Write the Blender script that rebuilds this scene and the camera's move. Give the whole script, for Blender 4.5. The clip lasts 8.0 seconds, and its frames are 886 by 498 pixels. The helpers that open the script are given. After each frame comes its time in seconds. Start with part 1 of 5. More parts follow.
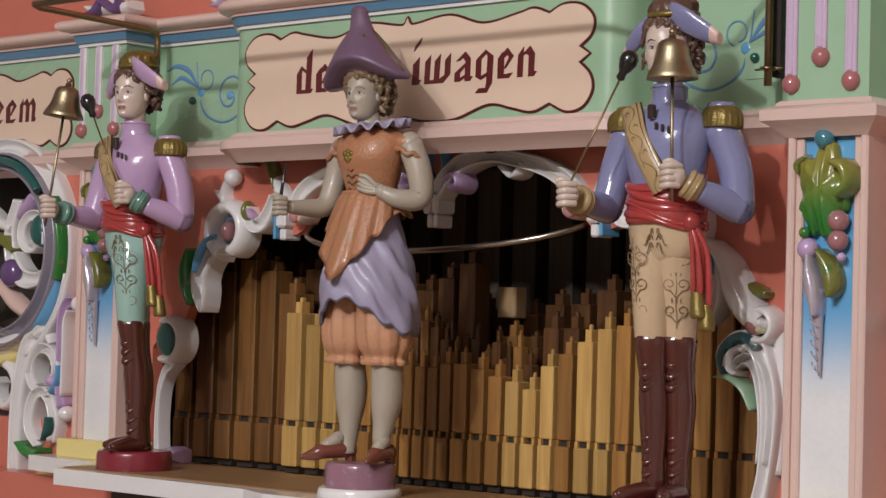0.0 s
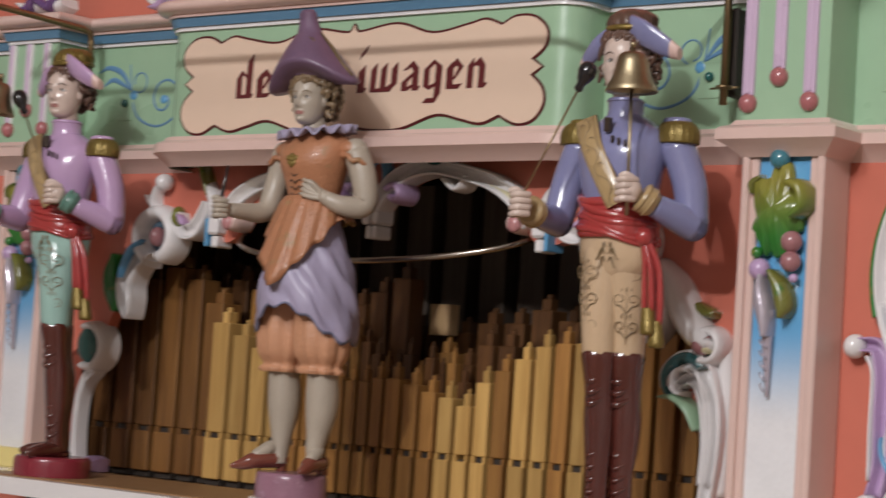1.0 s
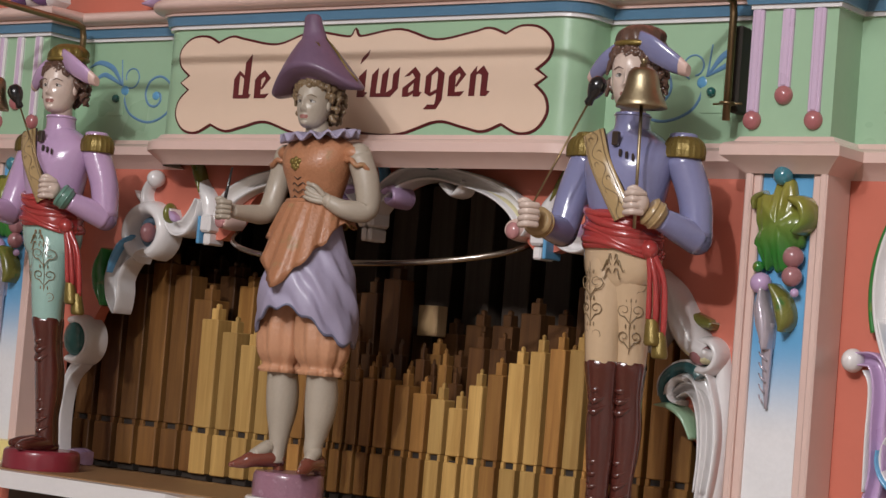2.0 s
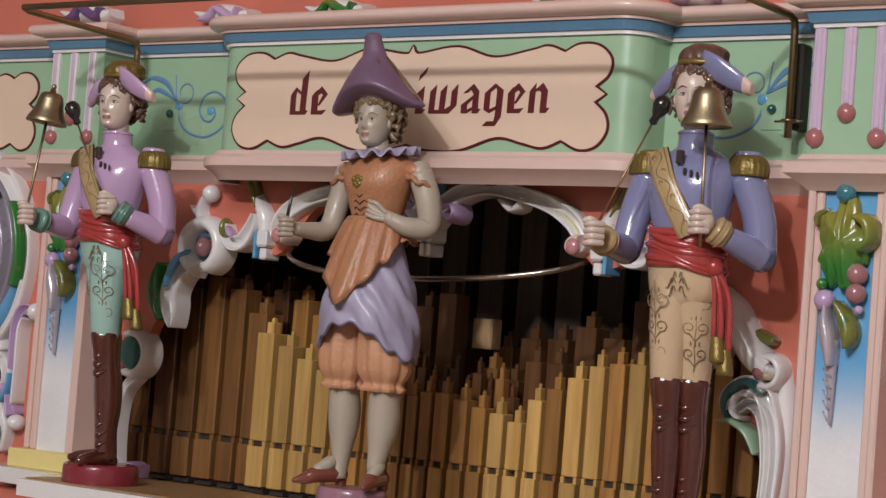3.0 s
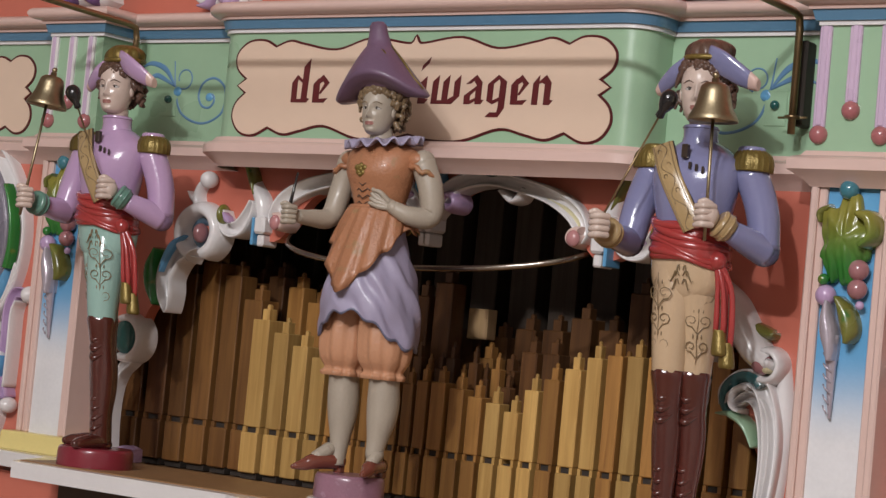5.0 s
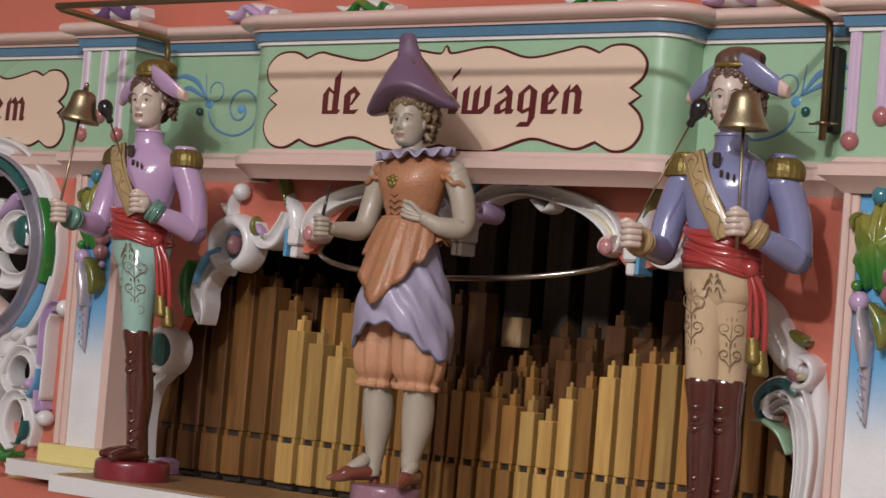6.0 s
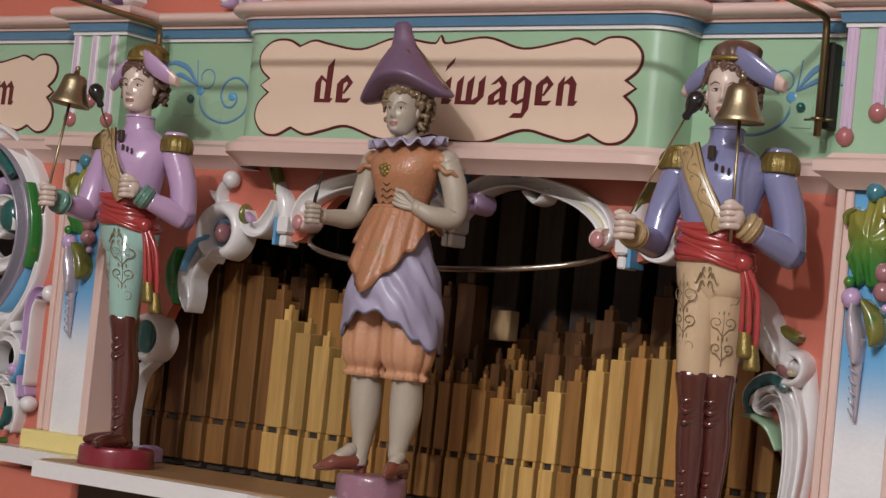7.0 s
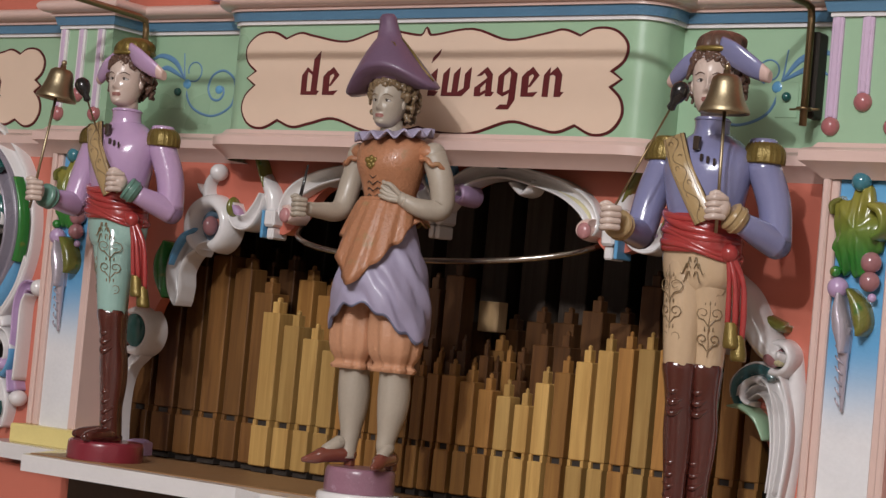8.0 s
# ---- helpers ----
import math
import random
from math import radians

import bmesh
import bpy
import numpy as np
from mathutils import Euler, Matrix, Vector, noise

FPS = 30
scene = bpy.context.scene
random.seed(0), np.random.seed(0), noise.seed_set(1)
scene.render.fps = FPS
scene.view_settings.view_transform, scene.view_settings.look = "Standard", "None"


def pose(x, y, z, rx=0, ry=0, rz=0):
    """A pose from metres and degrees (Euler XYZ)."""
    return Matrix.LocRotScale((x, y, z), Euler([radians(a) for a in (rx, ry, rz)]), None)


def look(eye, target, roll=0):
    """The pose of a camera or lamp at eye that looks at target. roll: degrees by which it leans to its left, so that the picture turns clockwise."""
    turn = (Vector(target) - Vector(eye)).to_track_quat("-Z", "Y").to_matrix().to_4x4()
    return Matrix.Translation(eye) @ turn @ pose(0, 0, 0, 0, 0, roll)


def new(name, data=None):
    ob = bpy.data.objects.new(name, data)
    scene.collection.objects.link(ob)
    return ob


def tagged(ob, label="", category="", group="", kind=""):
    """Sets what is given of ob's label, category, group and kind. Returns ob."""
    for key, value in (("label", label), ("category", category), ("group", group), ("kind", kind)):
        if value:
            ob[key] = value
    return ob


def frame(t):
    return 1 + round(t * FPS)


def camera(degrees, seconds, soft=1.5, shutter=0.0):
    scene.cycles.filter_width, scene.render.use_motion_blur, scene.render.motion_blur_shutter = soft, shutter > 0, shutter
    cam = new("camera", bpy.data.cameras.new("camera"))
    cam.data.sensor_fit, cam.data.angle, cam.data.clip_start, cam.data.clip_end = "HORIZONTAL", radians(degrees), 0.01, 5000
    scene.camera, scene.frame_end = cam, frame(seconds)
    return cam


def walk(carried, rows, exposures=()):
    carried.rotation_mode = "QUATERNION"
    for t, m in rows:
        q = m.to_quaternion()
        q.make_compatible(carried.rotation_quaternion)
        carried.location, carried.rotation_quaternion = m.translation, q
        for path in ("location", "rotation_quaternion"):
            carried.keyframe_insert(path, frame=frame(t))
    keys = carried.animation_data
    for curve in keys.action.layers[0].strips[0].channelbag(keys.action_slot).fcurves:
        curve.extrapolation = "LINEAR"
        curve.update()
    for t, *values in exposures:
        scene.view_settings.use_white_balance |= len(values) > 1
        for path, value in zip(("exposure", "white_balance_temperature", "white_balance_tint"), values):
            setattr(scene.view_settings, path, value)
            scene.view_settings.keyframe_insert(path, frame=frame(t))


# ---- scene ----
cam = camera(24.06, 8.0, soft=1.4, shutter=0.4)
walk(cam, [
    (0.0, look((1.6147, -1.8579, 1.4423), (0.2833, -0.3672, 1.5145), 1.566)),
    (0.5, look((1.5918, -1.8735, 1.4461), (0.2619, -0.3814, 1.5181), 1.604)),
    (1.0, look((1.5404, -1.8752, 1.4029), (0.2989, -0.3119, 1.5245), 3.651)),
    (1.2, look((1.5144, -1.8926, 1.4057), (0.3167, -0.2957, 1.5288), 4.244)),
    (2.3, look((1.4804, -1.9688, 1.4386), (0.3042, -0.3545, 1.5412), 4.655)),
    (2.5, look((1.4715, -1.9753, 1.4482), (0.2889, -0.3653, 1.5441), 4.645)),
    (3.0, look((1.4502, -2.0039, 1.4428), (0.2660, -0.3953, 1.5429), 4.453)),
    (3.5, look((1.4375, -2.0177, 1.4409), (0.2494, -0.4118, 1.5384), 4.660)),
    (4.0, look((1.4210, -2.0386, 1.4316), (0.2465, -0.4229, 1.5330), 5.316)),
    (4.5, look((1.4171, -2.0356, 1.4341), (0.2601, -0.4072, 1.5312), 5.523)),
    (5.8, look((1.4309, -2.0438, 1.4448), (0.2656, -0.4210, 1.5386), 4.892)),
    (6.0, look((1.4255, -2.0411, 1.4489), (0.2443, -0.4298, 1.5402), 4.646)),
    (6.5, look((1.4152, -2.0401, 1.4347), (0.2339, -0.4292, 1.5314), 5.441)),
    (7.0, look((1.4089, -2.0410, 1.4317), (0.2449, -0.4175, 1.5295), 5.708)),
    (7.5, look((1.4156, -2.0377, 1.4361), (0.2546, -0.4117, 1.5262), 5.408)),
    (8.0, look((1.4170, -2.0341, 1.4362), (0.2560, -0.4079, 1.5237), 5.311)),
], exposures=[(0.0, 0.05), (8.0, 0.02)])

# The hall: lamps under its ceiling, in front of the organ and to its left, and an added fill.
def lamp_or_fill_light(name, place, aim, size, power, colour):
    data = bpy.data.lights.new(name, "AREA")
    data.shape, data.size, data.energy, data.color = "DISK", size, power, colour
    ob = new(name, data)
    ob.matrix_world = look(place, aim)
    return ob


lamp_or_fill_light("lamp_light_a", (0.80, -4.1, 3.12), (0.0, -0.1, 1.6), 0.14, 27, (0.985, 0.975, 1.0))
lamp_or_fill_light("lamp_light_b", (1.45, -4.1, 3.12), (0.4, -0.1, 1.5), 0.14, 60, (0.985, 0.975, 1.0))
# Broad disk added overhead as fill; it stands for no known lamp.
lamp_or_fill_light("hall_fill_light", (0.9, -2.8, 3.38), (0.9, -2.0, 0.0), 1.6, 60, (0.985, 0.98, 1.0))
world = bpy.data.worlds.new("hall_air")
world.use_nodes = True
world.node_tree.nodes["Background"].inputs[0].default_value = (0.88, 0.86, 0.86, 1)
world.node_tree.nodes["Background"].inputs[1].default_value = 0.11
scene.world = world


# ---- materials ----
def mat(name, colour, rough=0.3, metal=0.0, vary=0.12, scale=40.0, bump=0.15, coat=0.0, wear=None, per_object=0.0):
    """A painted, gilded or raw surface: colour that varies at two scales, uneven gloss and fine relief."""
    m = bpy.data.materials.new(name)
    m.use_nodes = True
    nt = m.node_tree
    n, l = nt.nodes, nt.links
    b = n["Principled BSDF"]
    co = n.new("ShaderNodeTexCoord")
    big = n.new("ShaderNodeTexNoise"); big.inputs["Scale"].default_value = scale * 0.25; big.inputs["Detail"].default_value = 4
    fine = n.new("ShaderNodeTexNoise"); fine.inputs["Scale"].default_value = scale * 5; fine.inputs["Detail"].default_value = 3
    l.new(co.outputs["Object"], big.inputs["Vector"]); l.new(co.outputs["Object"], fine.inputs["Vector"])
    mix = n.new("ShaderNodeMix"); mix.data_type = "RGBA"
    dark = [c * (1 - vary * 1.6) for c in colour]
    light = [min(1, c * (1 + vary)) for c in colour]
    mix.inputs[6].default_value, mix.inputs[7].default_value = (*dark, 1), (*light, 1)
    add = n.new("ShaderNodeMath"); add.operation = "MULTIPLY_ADD"
    l.new(fine.outputs["Fac"], add.inputs[0]); add.inputs[1].default_value = 0.35
    l.new(big.outputs["Fac"], add.inputs[2])
    sub = n.new("ShaderNodeMath"); sub.operation = "SUBTRACT"; l.new(add.outputs[0], sub.inputs[0]); sub.inputs[1].default_value = 0.17
    fac = sub
    if per_object:
        info = n.new("ShaderNodeObjectInfo")
        ma = n.new("ShaderNodeMath"); ma.operation = "MULTIPLY_ADD"
        l.new(info.outputs["Random"], ma.inputs[0]); ma.inputs[1].default_value = per_object
        l.new(sub.outputs[0], ma.inputs[2])
        s2 = n.new("ShaderNodeMath"); s2.operation = "SUBTRACT"; l.new(ma.outputs[0], s2.inputs[0]); s2.inputs[1].default_value = per_object * 0.5
        fac = s2
    l.new(fac.outputs[0], mix.inputs[0])
    out = mix.outputs[2]
    if wear:
        ramp = n.new("ShaderNodeValToRGB")
        ramp.color_ramp.elements[0].position, ramp.color_ramp.elements[1].position = 0.60, 0.70
        wn = n.new("ShaderNodeTexNoise"); wn.inputs["Scale"].default_value = scale * 0.9; wn.inputs["Detail"].default_value = 6
        l.new(co.outputs["Object"], wn.inputs["Vector"]); l.new(wn.outputs["Fac"], ramp.inputs[0])
        m2 = n.new("ShaderNodeMix"); m2.data_type = "RGBA"
        l.new(ramp.outputs[0], m2.inputs[0]); l.new(out, m2.inputs[6]); m2.inputs[7].default_value = (*wear, 1)
        out = m2.outputs[2]
    l.new(out, b.inputs["Base Color"])
    rr = n.new("ShaderNodeMapRange"); rr.inputs[3].default_value, rr.inputs[4].default_value = rough * 0.7, min(1, rough * 1.35)
    l.new(big.outputs["Fac"], rr.inputs[0]); l.new(rr.outputs[0], b.inputs["Roughness"])
    b.inputs["Metallic"].default_value = metal
    if coat:
        b.inputs["Coat Weight"].default_value, b.inputs["Coat Roughness"].default_value = coat, 0.12
    bp = n.new("ShaderNodeBump"); bp.inputs["Strength"].default_value = bump; bp.inputs["Distance"].default_value = 0.002
    l.new(fine.outputs["Fac"], bp.inputs["Height"]); l.new(bp.outputs[0], b.inputs["Normal"])
    return m


def blend_z(name, low, high, z0, z1, rough=0.3):
    """Airbrushed paint that fades from one colour to another up the panel."""
    m = mat(name, low, rough, coat=0.3)
    nt = m.node_tree
    n, l = nt.nodes, nt.links
    co = n.new("ShaderNodeTexCoord"); sep = n.new("ShaderNodeSeparateXYZ"); l.new(co.outputs["Object"], sep.inputs[0])
    mr = n.new("ShaderNodeMapRange"); mr.interpolation_type = "SMOOTHSTEP"
    mr.inputs[1].default_value, mr.inputs[2].default_value = z0, z1
    l.new(sep.outputs[2], mr.inputs[0])
    mx = n.new("ShaderNodeMix"); mx.data_type = "RGBA"
    old = n["Principled BSDF"].inputs["Base Color"].links[0].from_socket
    l.new(mr.outputs[0], mx.inputs[0]); l.new(old, mx.inputs[6]); mx.inputs[7].default_value = (*high, 1)
    l.new(mx.outputs[2], n["Principled BSDF"].inputs["Base Color"])
    return m


CURLBLUE = mat("grey_blue_hollow_paint", (0.14, 0.22, 0.30), 0.25, coat=0.5, vary=0.2)
RED = mat("salmon_red_paint", (0.59, 0.170, 0.115), 0.32, coat=0.2, vary=0.08, scale=12)
PINK = mat("pale_pink_paint", (0.70, 0.50, 0.44), 0.30, coat=0.3, vary=0.06, scale=14)
GREEN = mat("pale_green_paint", (0.33, 0.50, 0.33), 0.28, coat=0.3, vary=0.07, scale=12)
BLUE = mat("steel_blue_paint", (0.10, 0.22, 0.34), 0.30, coat=0.3, vary=0.10)
WHITE = mat("white_gloss_paint", (0.76, 0.73, 0.72), 0.22, coat=0.5, vary=0.06, scale=30)
YELLOW = mat("pale_yellow_paint", (0.80, 0.66, 0.26), 0.35, vary=0.07)
YELLOWWASH = mat("yellow_washed_white_paint", (0.66, 0.60, 0.36), 0.3, coat=0.3, vary=0.12)
ROSE = mat("rose_pink_paint", (0.52, 0.24, 0.24), 0.25, coat=0.5)
CREAM = mat("cream_sign_paint", (0.73, 0.55, 0.42), 0.40, vary=0.04, scale=10, bump=0.05)
MAROON = mat("maroon_line_paint", (0.09, 0.010, 0.012), 0.35)
LETTERRED = mat("maroon_letter_paint", (0.12, 0.018, 0.020), 0.35)
BALL = mat("dusty_red_paint", (0.42, 0.145, 0.15), 0.25, coat=0.5)
LILAC = mat("lilac_paint", (0.50, 0.34, 0.54), 0.26, coat=0.5, vary=0.08)
FLUTE = mat("pale_lilac_fluting_paint", (0.60, 0.45, 0.60), 0.26, coat=0.4, vary=0.06)
SKY = mat("sky_blue_paint", (0.13, 0.36, 0.60), 0.28, coat=0.4, vary=0.10)
LINEBLUE = mat("line_blue_paint", (0.12, 0.25, 0.42), 0.35)
TEAL = mat("teal_shade_paint", (0.02, 0.11, 0.10), 0.20, coat=0.6, vary=0.2)
TEALWASH = mat("teal_washed_paint", (0.045, 0.17, 0.18), 0.2, coat=0.6, vary=0.35, scale=60, wear=(0.45, 0.52, 0.52))
LEAF = mat("leaf_green_paint", (0.03, 0.20, 0.035), 0.22, coat=0.6, vary=0.25, scale=60, wear=(0.16, 0.19, 0.03))
OLIVE = mat("olive_leaf_paint", (0.17, 0.17, 0.035), 0.25, coat=0.5, vary=0.25, scale=60, wear=(0.04, 0.14, 0.03))
SILVER = mat("silver_lilac_paint", (0.52, 0.46, 0.52), 0.22, metal=0.35, coat=0.4, vary=0.12)
GREYV = mat("grey_violet_paint", (0.30, 0.27, 0.32), 0.26, metal=0.2, coat=0.4, vary=0.12)
VIOLET = mat("violet_paint", (0.14, 0.07, 0.20), 0.22, coat=0.6, vary=0.15)
PLUM = mat("plum_berry_paint", (0.36, 0.16, 0.17), 0.2, coat=0.6, vary=0.15)
BRASS = mat("aged_brass", (0.40, 0.325, 0.205), 0.38, metal=1.0, vary=0.22, scale=70, bump=0.1)
DULLBRASS = mat("dull_brass", (0.30, 0.21, 0.11), 0.36, metal=0.9, vary=0.25, scale=70)
CHROME = mat("nickel_rail", (0.42, 0.38, 0.33), 0.18, metal=1.0, vary=0.1)
BLACK = mat("black_lacquer", (0.012, 0.011, 0.012), 0.2, coat=0.5)
# Near black that stands in for shade inside openings and behind parts.
DARK = mat("dark_shade_fill", (0.035, 0.026, 0.020), 0.7, vary=0.3)
SHELFWOOD = mat("brown_shelf_wood", (0.30, 0.165, 0.075), 0.45, vary=0.25, scale=25)
# Brown wood darkened in its colour for the shade under the shelf.
UNDERWOOD = mat("shaded_recess_wood", (0.075, 0.042, 0.024), 0.5, vary=0.25, scale=25)
PLASTER = mat("hall_plaster", (0.72, 0.68, 0.64), 0.8, vary=0.06, scale=4)
FLOORM = mat("hall_floor_boards", (0.34, 0.25, 0.18), 0.45, vary=0.2, scale=8)
PANEL = blend_z("blue_to_white_paint", (0.78, 0.77, 0.78), (0.12, 0.36, 0.62), 1.370, 1.475)


def wood(name, colour, dark):
    m = bpy.data.materials.new(name)
    m.use_nodes = True
    n, l = m.node_tree.nodes, m.node_tree.links
    b = n["Principled BSDF"]
    co = n.new("ShaderNodeTexCoord"); mp = n.new("ShaderNodeMapping")
    mp.inputs["Scale"].default_value = (90, 90, 5)
    info = n.new("ShaderNodeObjectInfo")
    shift = n.new("ShaderNodeVectorMath"); shift.operation = "ADD"
    l.new(co.outputs["Object"], shift.inputs[0]); l.new(info.outputs["Location"], shift.inputs[1])
    l.new(shift.outputs[0], mp.inputs["Vector"])
    g = n.new("ShaderNodeTexNoise"); g.inputs["Scale"].default_value = 1.5; g.inputs["Detail"].default_value = 5; g.inputs["Distortion"].default_value = 0.6
    l.new(mp.outputs[0], g.inputs["Vector"])
    mr = n.new("ShaderNodeMapRange"); mr.inputs[1].default_value, mr.inputs[2].default_value = 0.3, 0.75
    l.new(g.outputs["Fac"], mr.inputs[0])
    mx = n.new("ShaderNodeMix"); mx.data_type = "RGBA"
    mx.inputs[6].default_value, mx.inputs[7].default_value = (*colour, 1), (*dark, 1)
    l.new(mr.outputs[0], mx.inputs[0])
    hsv = n.new("ShaderNodeHueSaturation")
    vr = n.new("ShaderNodeMapRange"); vr.inputs[3].default_value, vr.inputs[4].default_value = 0.72, 1.22
    l.new(info.outputs["Random"], vr.inputs[0]); l.new(vr.outputs[0], hsv.inputs["Value"])
    l.new(mx.outputs[2], hsv.inputs["Color"]); l.new(hsv.outputs[0], b.inputs["Base Color"])
    b.inputs["Roughness"].default_value = 0.42
    bp = n.new("ShaderNodeBump"); bp.inputs["Strength"].default_value = 0.2; bp.inputs["Distance"].default_value = 0.001
    l.new(g.outputs["Fac"], bp.inputs["Height"]); l.new(bp.outputs[0], b.inputs["Normal"])
    return m


PIPEWOOD = wood("varnished_pipe_wood", (0.40, 0.200, 0.055), (0.24, 0.105, 0.028))
# Bass pipe brown holds the shadow that falls on the left pipes.
PIPEBROWN = wood("shaded_bass_pipe_wood", (0.225, 0.105, 0.030), (0.12, 0.050, 0.015))
PIPELIGHT = wood("pale_pipe_wood", (0.60, 0.375, 0.125), (0.40, 0.22, 0.062))
# Brown wood with shade in its colour, for rear rows and end pipes.
PIPEDARK = wood("brown_shaded_pipe_wood", (0.145, 0.062, 0.020), (0.07, 0.028, 0.010))
# Shade at the back of the chamber is put into this wood's colour.
PIPEBACK = wood("shade_dark_pipe_wood", (0.120, 0.092, 0.072), (0.075, 0.055, 0.042))


# ---- helpers for shapes ----
def part(name, bm, material, parent=None, label="", smooth=False, kind=""):
    me = bpy.data.meshes.new(name)
    bmesh.ops.recalc_face_normals(bm, faces=bm.faces)
    bm.to_mesh(me)
    bm.free()
    for m in (material if isinstance(material, (list, tuple)) else [material]):
        me.materials.append(m)
    if smooth:
        me.shade_smooth()
    ob = new(name, me)
    if parent:
        ob.parent = parent
    return tagged(ob, label=label, kind=kind)


def thing(name, label, category, group="", place=(0, 0, 0)):
    ob = new(name)
    ob.location = place
    ob.empty_display_size = 0.05
    return tagged(ob, label, category, group)


def smooth_sharp(ob, angle=35):
    ob.data.shade_smooth()
    bm = bmesh.new()
    bm.from_mesh(ob.data)
    for e in bm.edges:
        if len(e.link_faces) == 2 and e.calc_face_angle(0) > radians(angle):
            e.smooth = False
    bm.to_mesh(ob.data)
    bm.free()
    return ob


def box(bm, x0, x1, y0, y1, z0, z1, bevel=0.0, mi=0):
    """A block, its edges taken off by bevel."""
    lo = [min(x0, x1), min(y0, y1), min(z0, z1)]
    hi = [max(x0, x1), max(y0, y1), max(z0, z1)]
    if not bevel:
        v = [bm.verts.new((hi[0] if i & 1 else lo[0], hi[1] if i & 2 else lo[1], hi[2] if i & 4 else lo[2])) for i in range(8)]
        for q in ((0, 2, 3, 1), (4, 5, 7, 6), (0, 1, 5, 4), (2, 6, 7, 3), (0, 4, 6, 2), (1, 3, 7, 5)):
            bm.faces.new([v[i] for i in q]).material_index = mi
        return
    c = {}
    for i in range(8):
        bits = (i & 1, (i >> 1) & 1, (i >> 2) & 1)
        for ax in range(3):
            p = [(hi[k] if bits[k] else lo[k]) if k == ax else (hi[k] - bevel if bits[k] else lo[k] + bevel) for k in range(3)]
            c[i, ax] = bm.verts.new(p)
    for ax in range(3):
        u, w = 1 << ((ax + 1) % 3), 1 << ((ax + 2) % 3)
        for side in (0, 1 << ax):
            bm.faces.new([c[side + q, ax] for q in (0, u, u + w, w)]).material_index = mi
        for q in (0, u, w, u + w):
            b1, b2 = (ax + 1) % 3, (ax + 2) % 3
            bm.faces.new((c[q, b1], c[q + (1 << ax), b1], c[q + (1 << ax), b2], c[q, b2])).material_index = mi
    for i in range(8):
        bm.faces.new((c[i, 0], c[i, 1], c[i, 2])).material_index = mi


def sweep(bm, plan, profile, mi=0, closed_ends=True):
    """Runs a moulding's profile (how far it stands out, height) along a plan line, mitred at its corners."""
    n = len(plan)
    rows = []
    for i, p in enumerate(plan):
        p = Vector(p)
        d0 = (p - Vector(plan[i - 1])).normalized() if i else None
        d1 = (Vector(plan[i + 1]) - p).normalized() if i < n - 1 else None
        d0, d1 = d0 or d1, d1 or d0
        n0, n1 = Vector((d0.y, -d0.x)), Vector((d1.y, -d1.x))
        mm = (n0 + n1).normalized()
        k = 1 / max(0.35, mm.dot(n0))
        rows.append([bm.verts.new((p.x + mm.x * d * k, p.y + mm.y * d * k, z)) for d, z in profile])
    for a, b in zip(rows, rows[1:]):
        for j in range(len(profile) - 1):
            f = bm.faces.new((a[j], b[j], b[j + 1], a[j + 1]))
            f.material_index = mi
    if closed_ends:
        for r in (rows[0], rows[-1]):
            if len(r) > 2:
                f = bm.faces.new(r)
                f.material_index = mi


def spline(pts, steps=8):
    """A smooth line through points of any number of values."""
    P = [np.array(p, float) for p in pts]
    P = [2 * P[0] - P[1]] + P + [2 * P[-1] - P[-2]]
    out = []
    for i in range(1, len(P) - 2):
        for s in range(steps):
            t = s / steps
            a, b, c, d = P[i - 1:i + 3]
            out.append(0.5 * (2 * b + (c - a) * t + (2 * a - 5 * b + 4 * c - d) * t * t + (3 * b - a - 3 * c + d) * t ** 3))
    out.append(P[-2])
    return out


def tube(bm, pts, radius, sides=10, mi=0, cap=True):
    """A round bar along points; radius is one number or one for each point."""
    pts = [Vector(p) for p in pts]
    rad = radius if isinstance(radius, (list, tuple)) else [radius] * len(pts)
    up, rings = None, []
    for i, p in enumerate(pts):
        d = (pts[min(i + 1, len(pts) - 1)] - pts[max(i - 1, 0)]).normalized()
        if up is None:
            up = d.orthogonal().normalized()
        up = (up - d * up.dot(d)).normalized()
        s = d.cross(up)
        rings.append([bm.verts.new(p + (up * math.cos(a) + s * math.sin(a)) * rad[i]) for a in (2 * math.pi * k / sides for k in range(sides))])
    for a, b in zip(rings, rings[1:]):
        for k in range(sides):
            f = bm.faces.new((a[k], a[(k + 1) % sides], b[(k + 1) % sides], b[k]))
            f.material_index, f.smooth = mi, True
    if cap:
        for r in (rings[0], rings[-1]):
            f = bm.faces.new(r)
            f.material_index = mi


def ball(bm, place, r, mi=0, u=14, v=9):
    r = r if isinstance(r, (tuple, list)) else (r, r, r)
    top = bm.verts.new((place[0], place[1], place[2] + r[2]))
    low = bm.verts.new((place[0], place[1], place[2] - r[2]))
    rows = []
    for j in range(1, v):
        q = math.pi * j / v
        rows.append([bm.verts.new((place[0] + r[0] * math.sin(q) * math.cos(2 * math.pi * i / u), place[1] + r[1] * math.sin(q) * math.sin(2 * math.pi * i / u), place[2] + r[2] * math.cos(q))) for i in range(u)])
    made = []
    for i in range(u):
        k = (i + 1) % u
        made += [bm.faces.new((top, rows[0][i], rows[0][k])), bm.faces.new((low, rows[-1][k], rows[-1][i]))]
        made += [bm.faces.new((a[i], b[i], b[k], a[k])) for a, b in zip(rows, rows[1:])]
    for f in made:
        f.material_index, f.smooth = mi, True


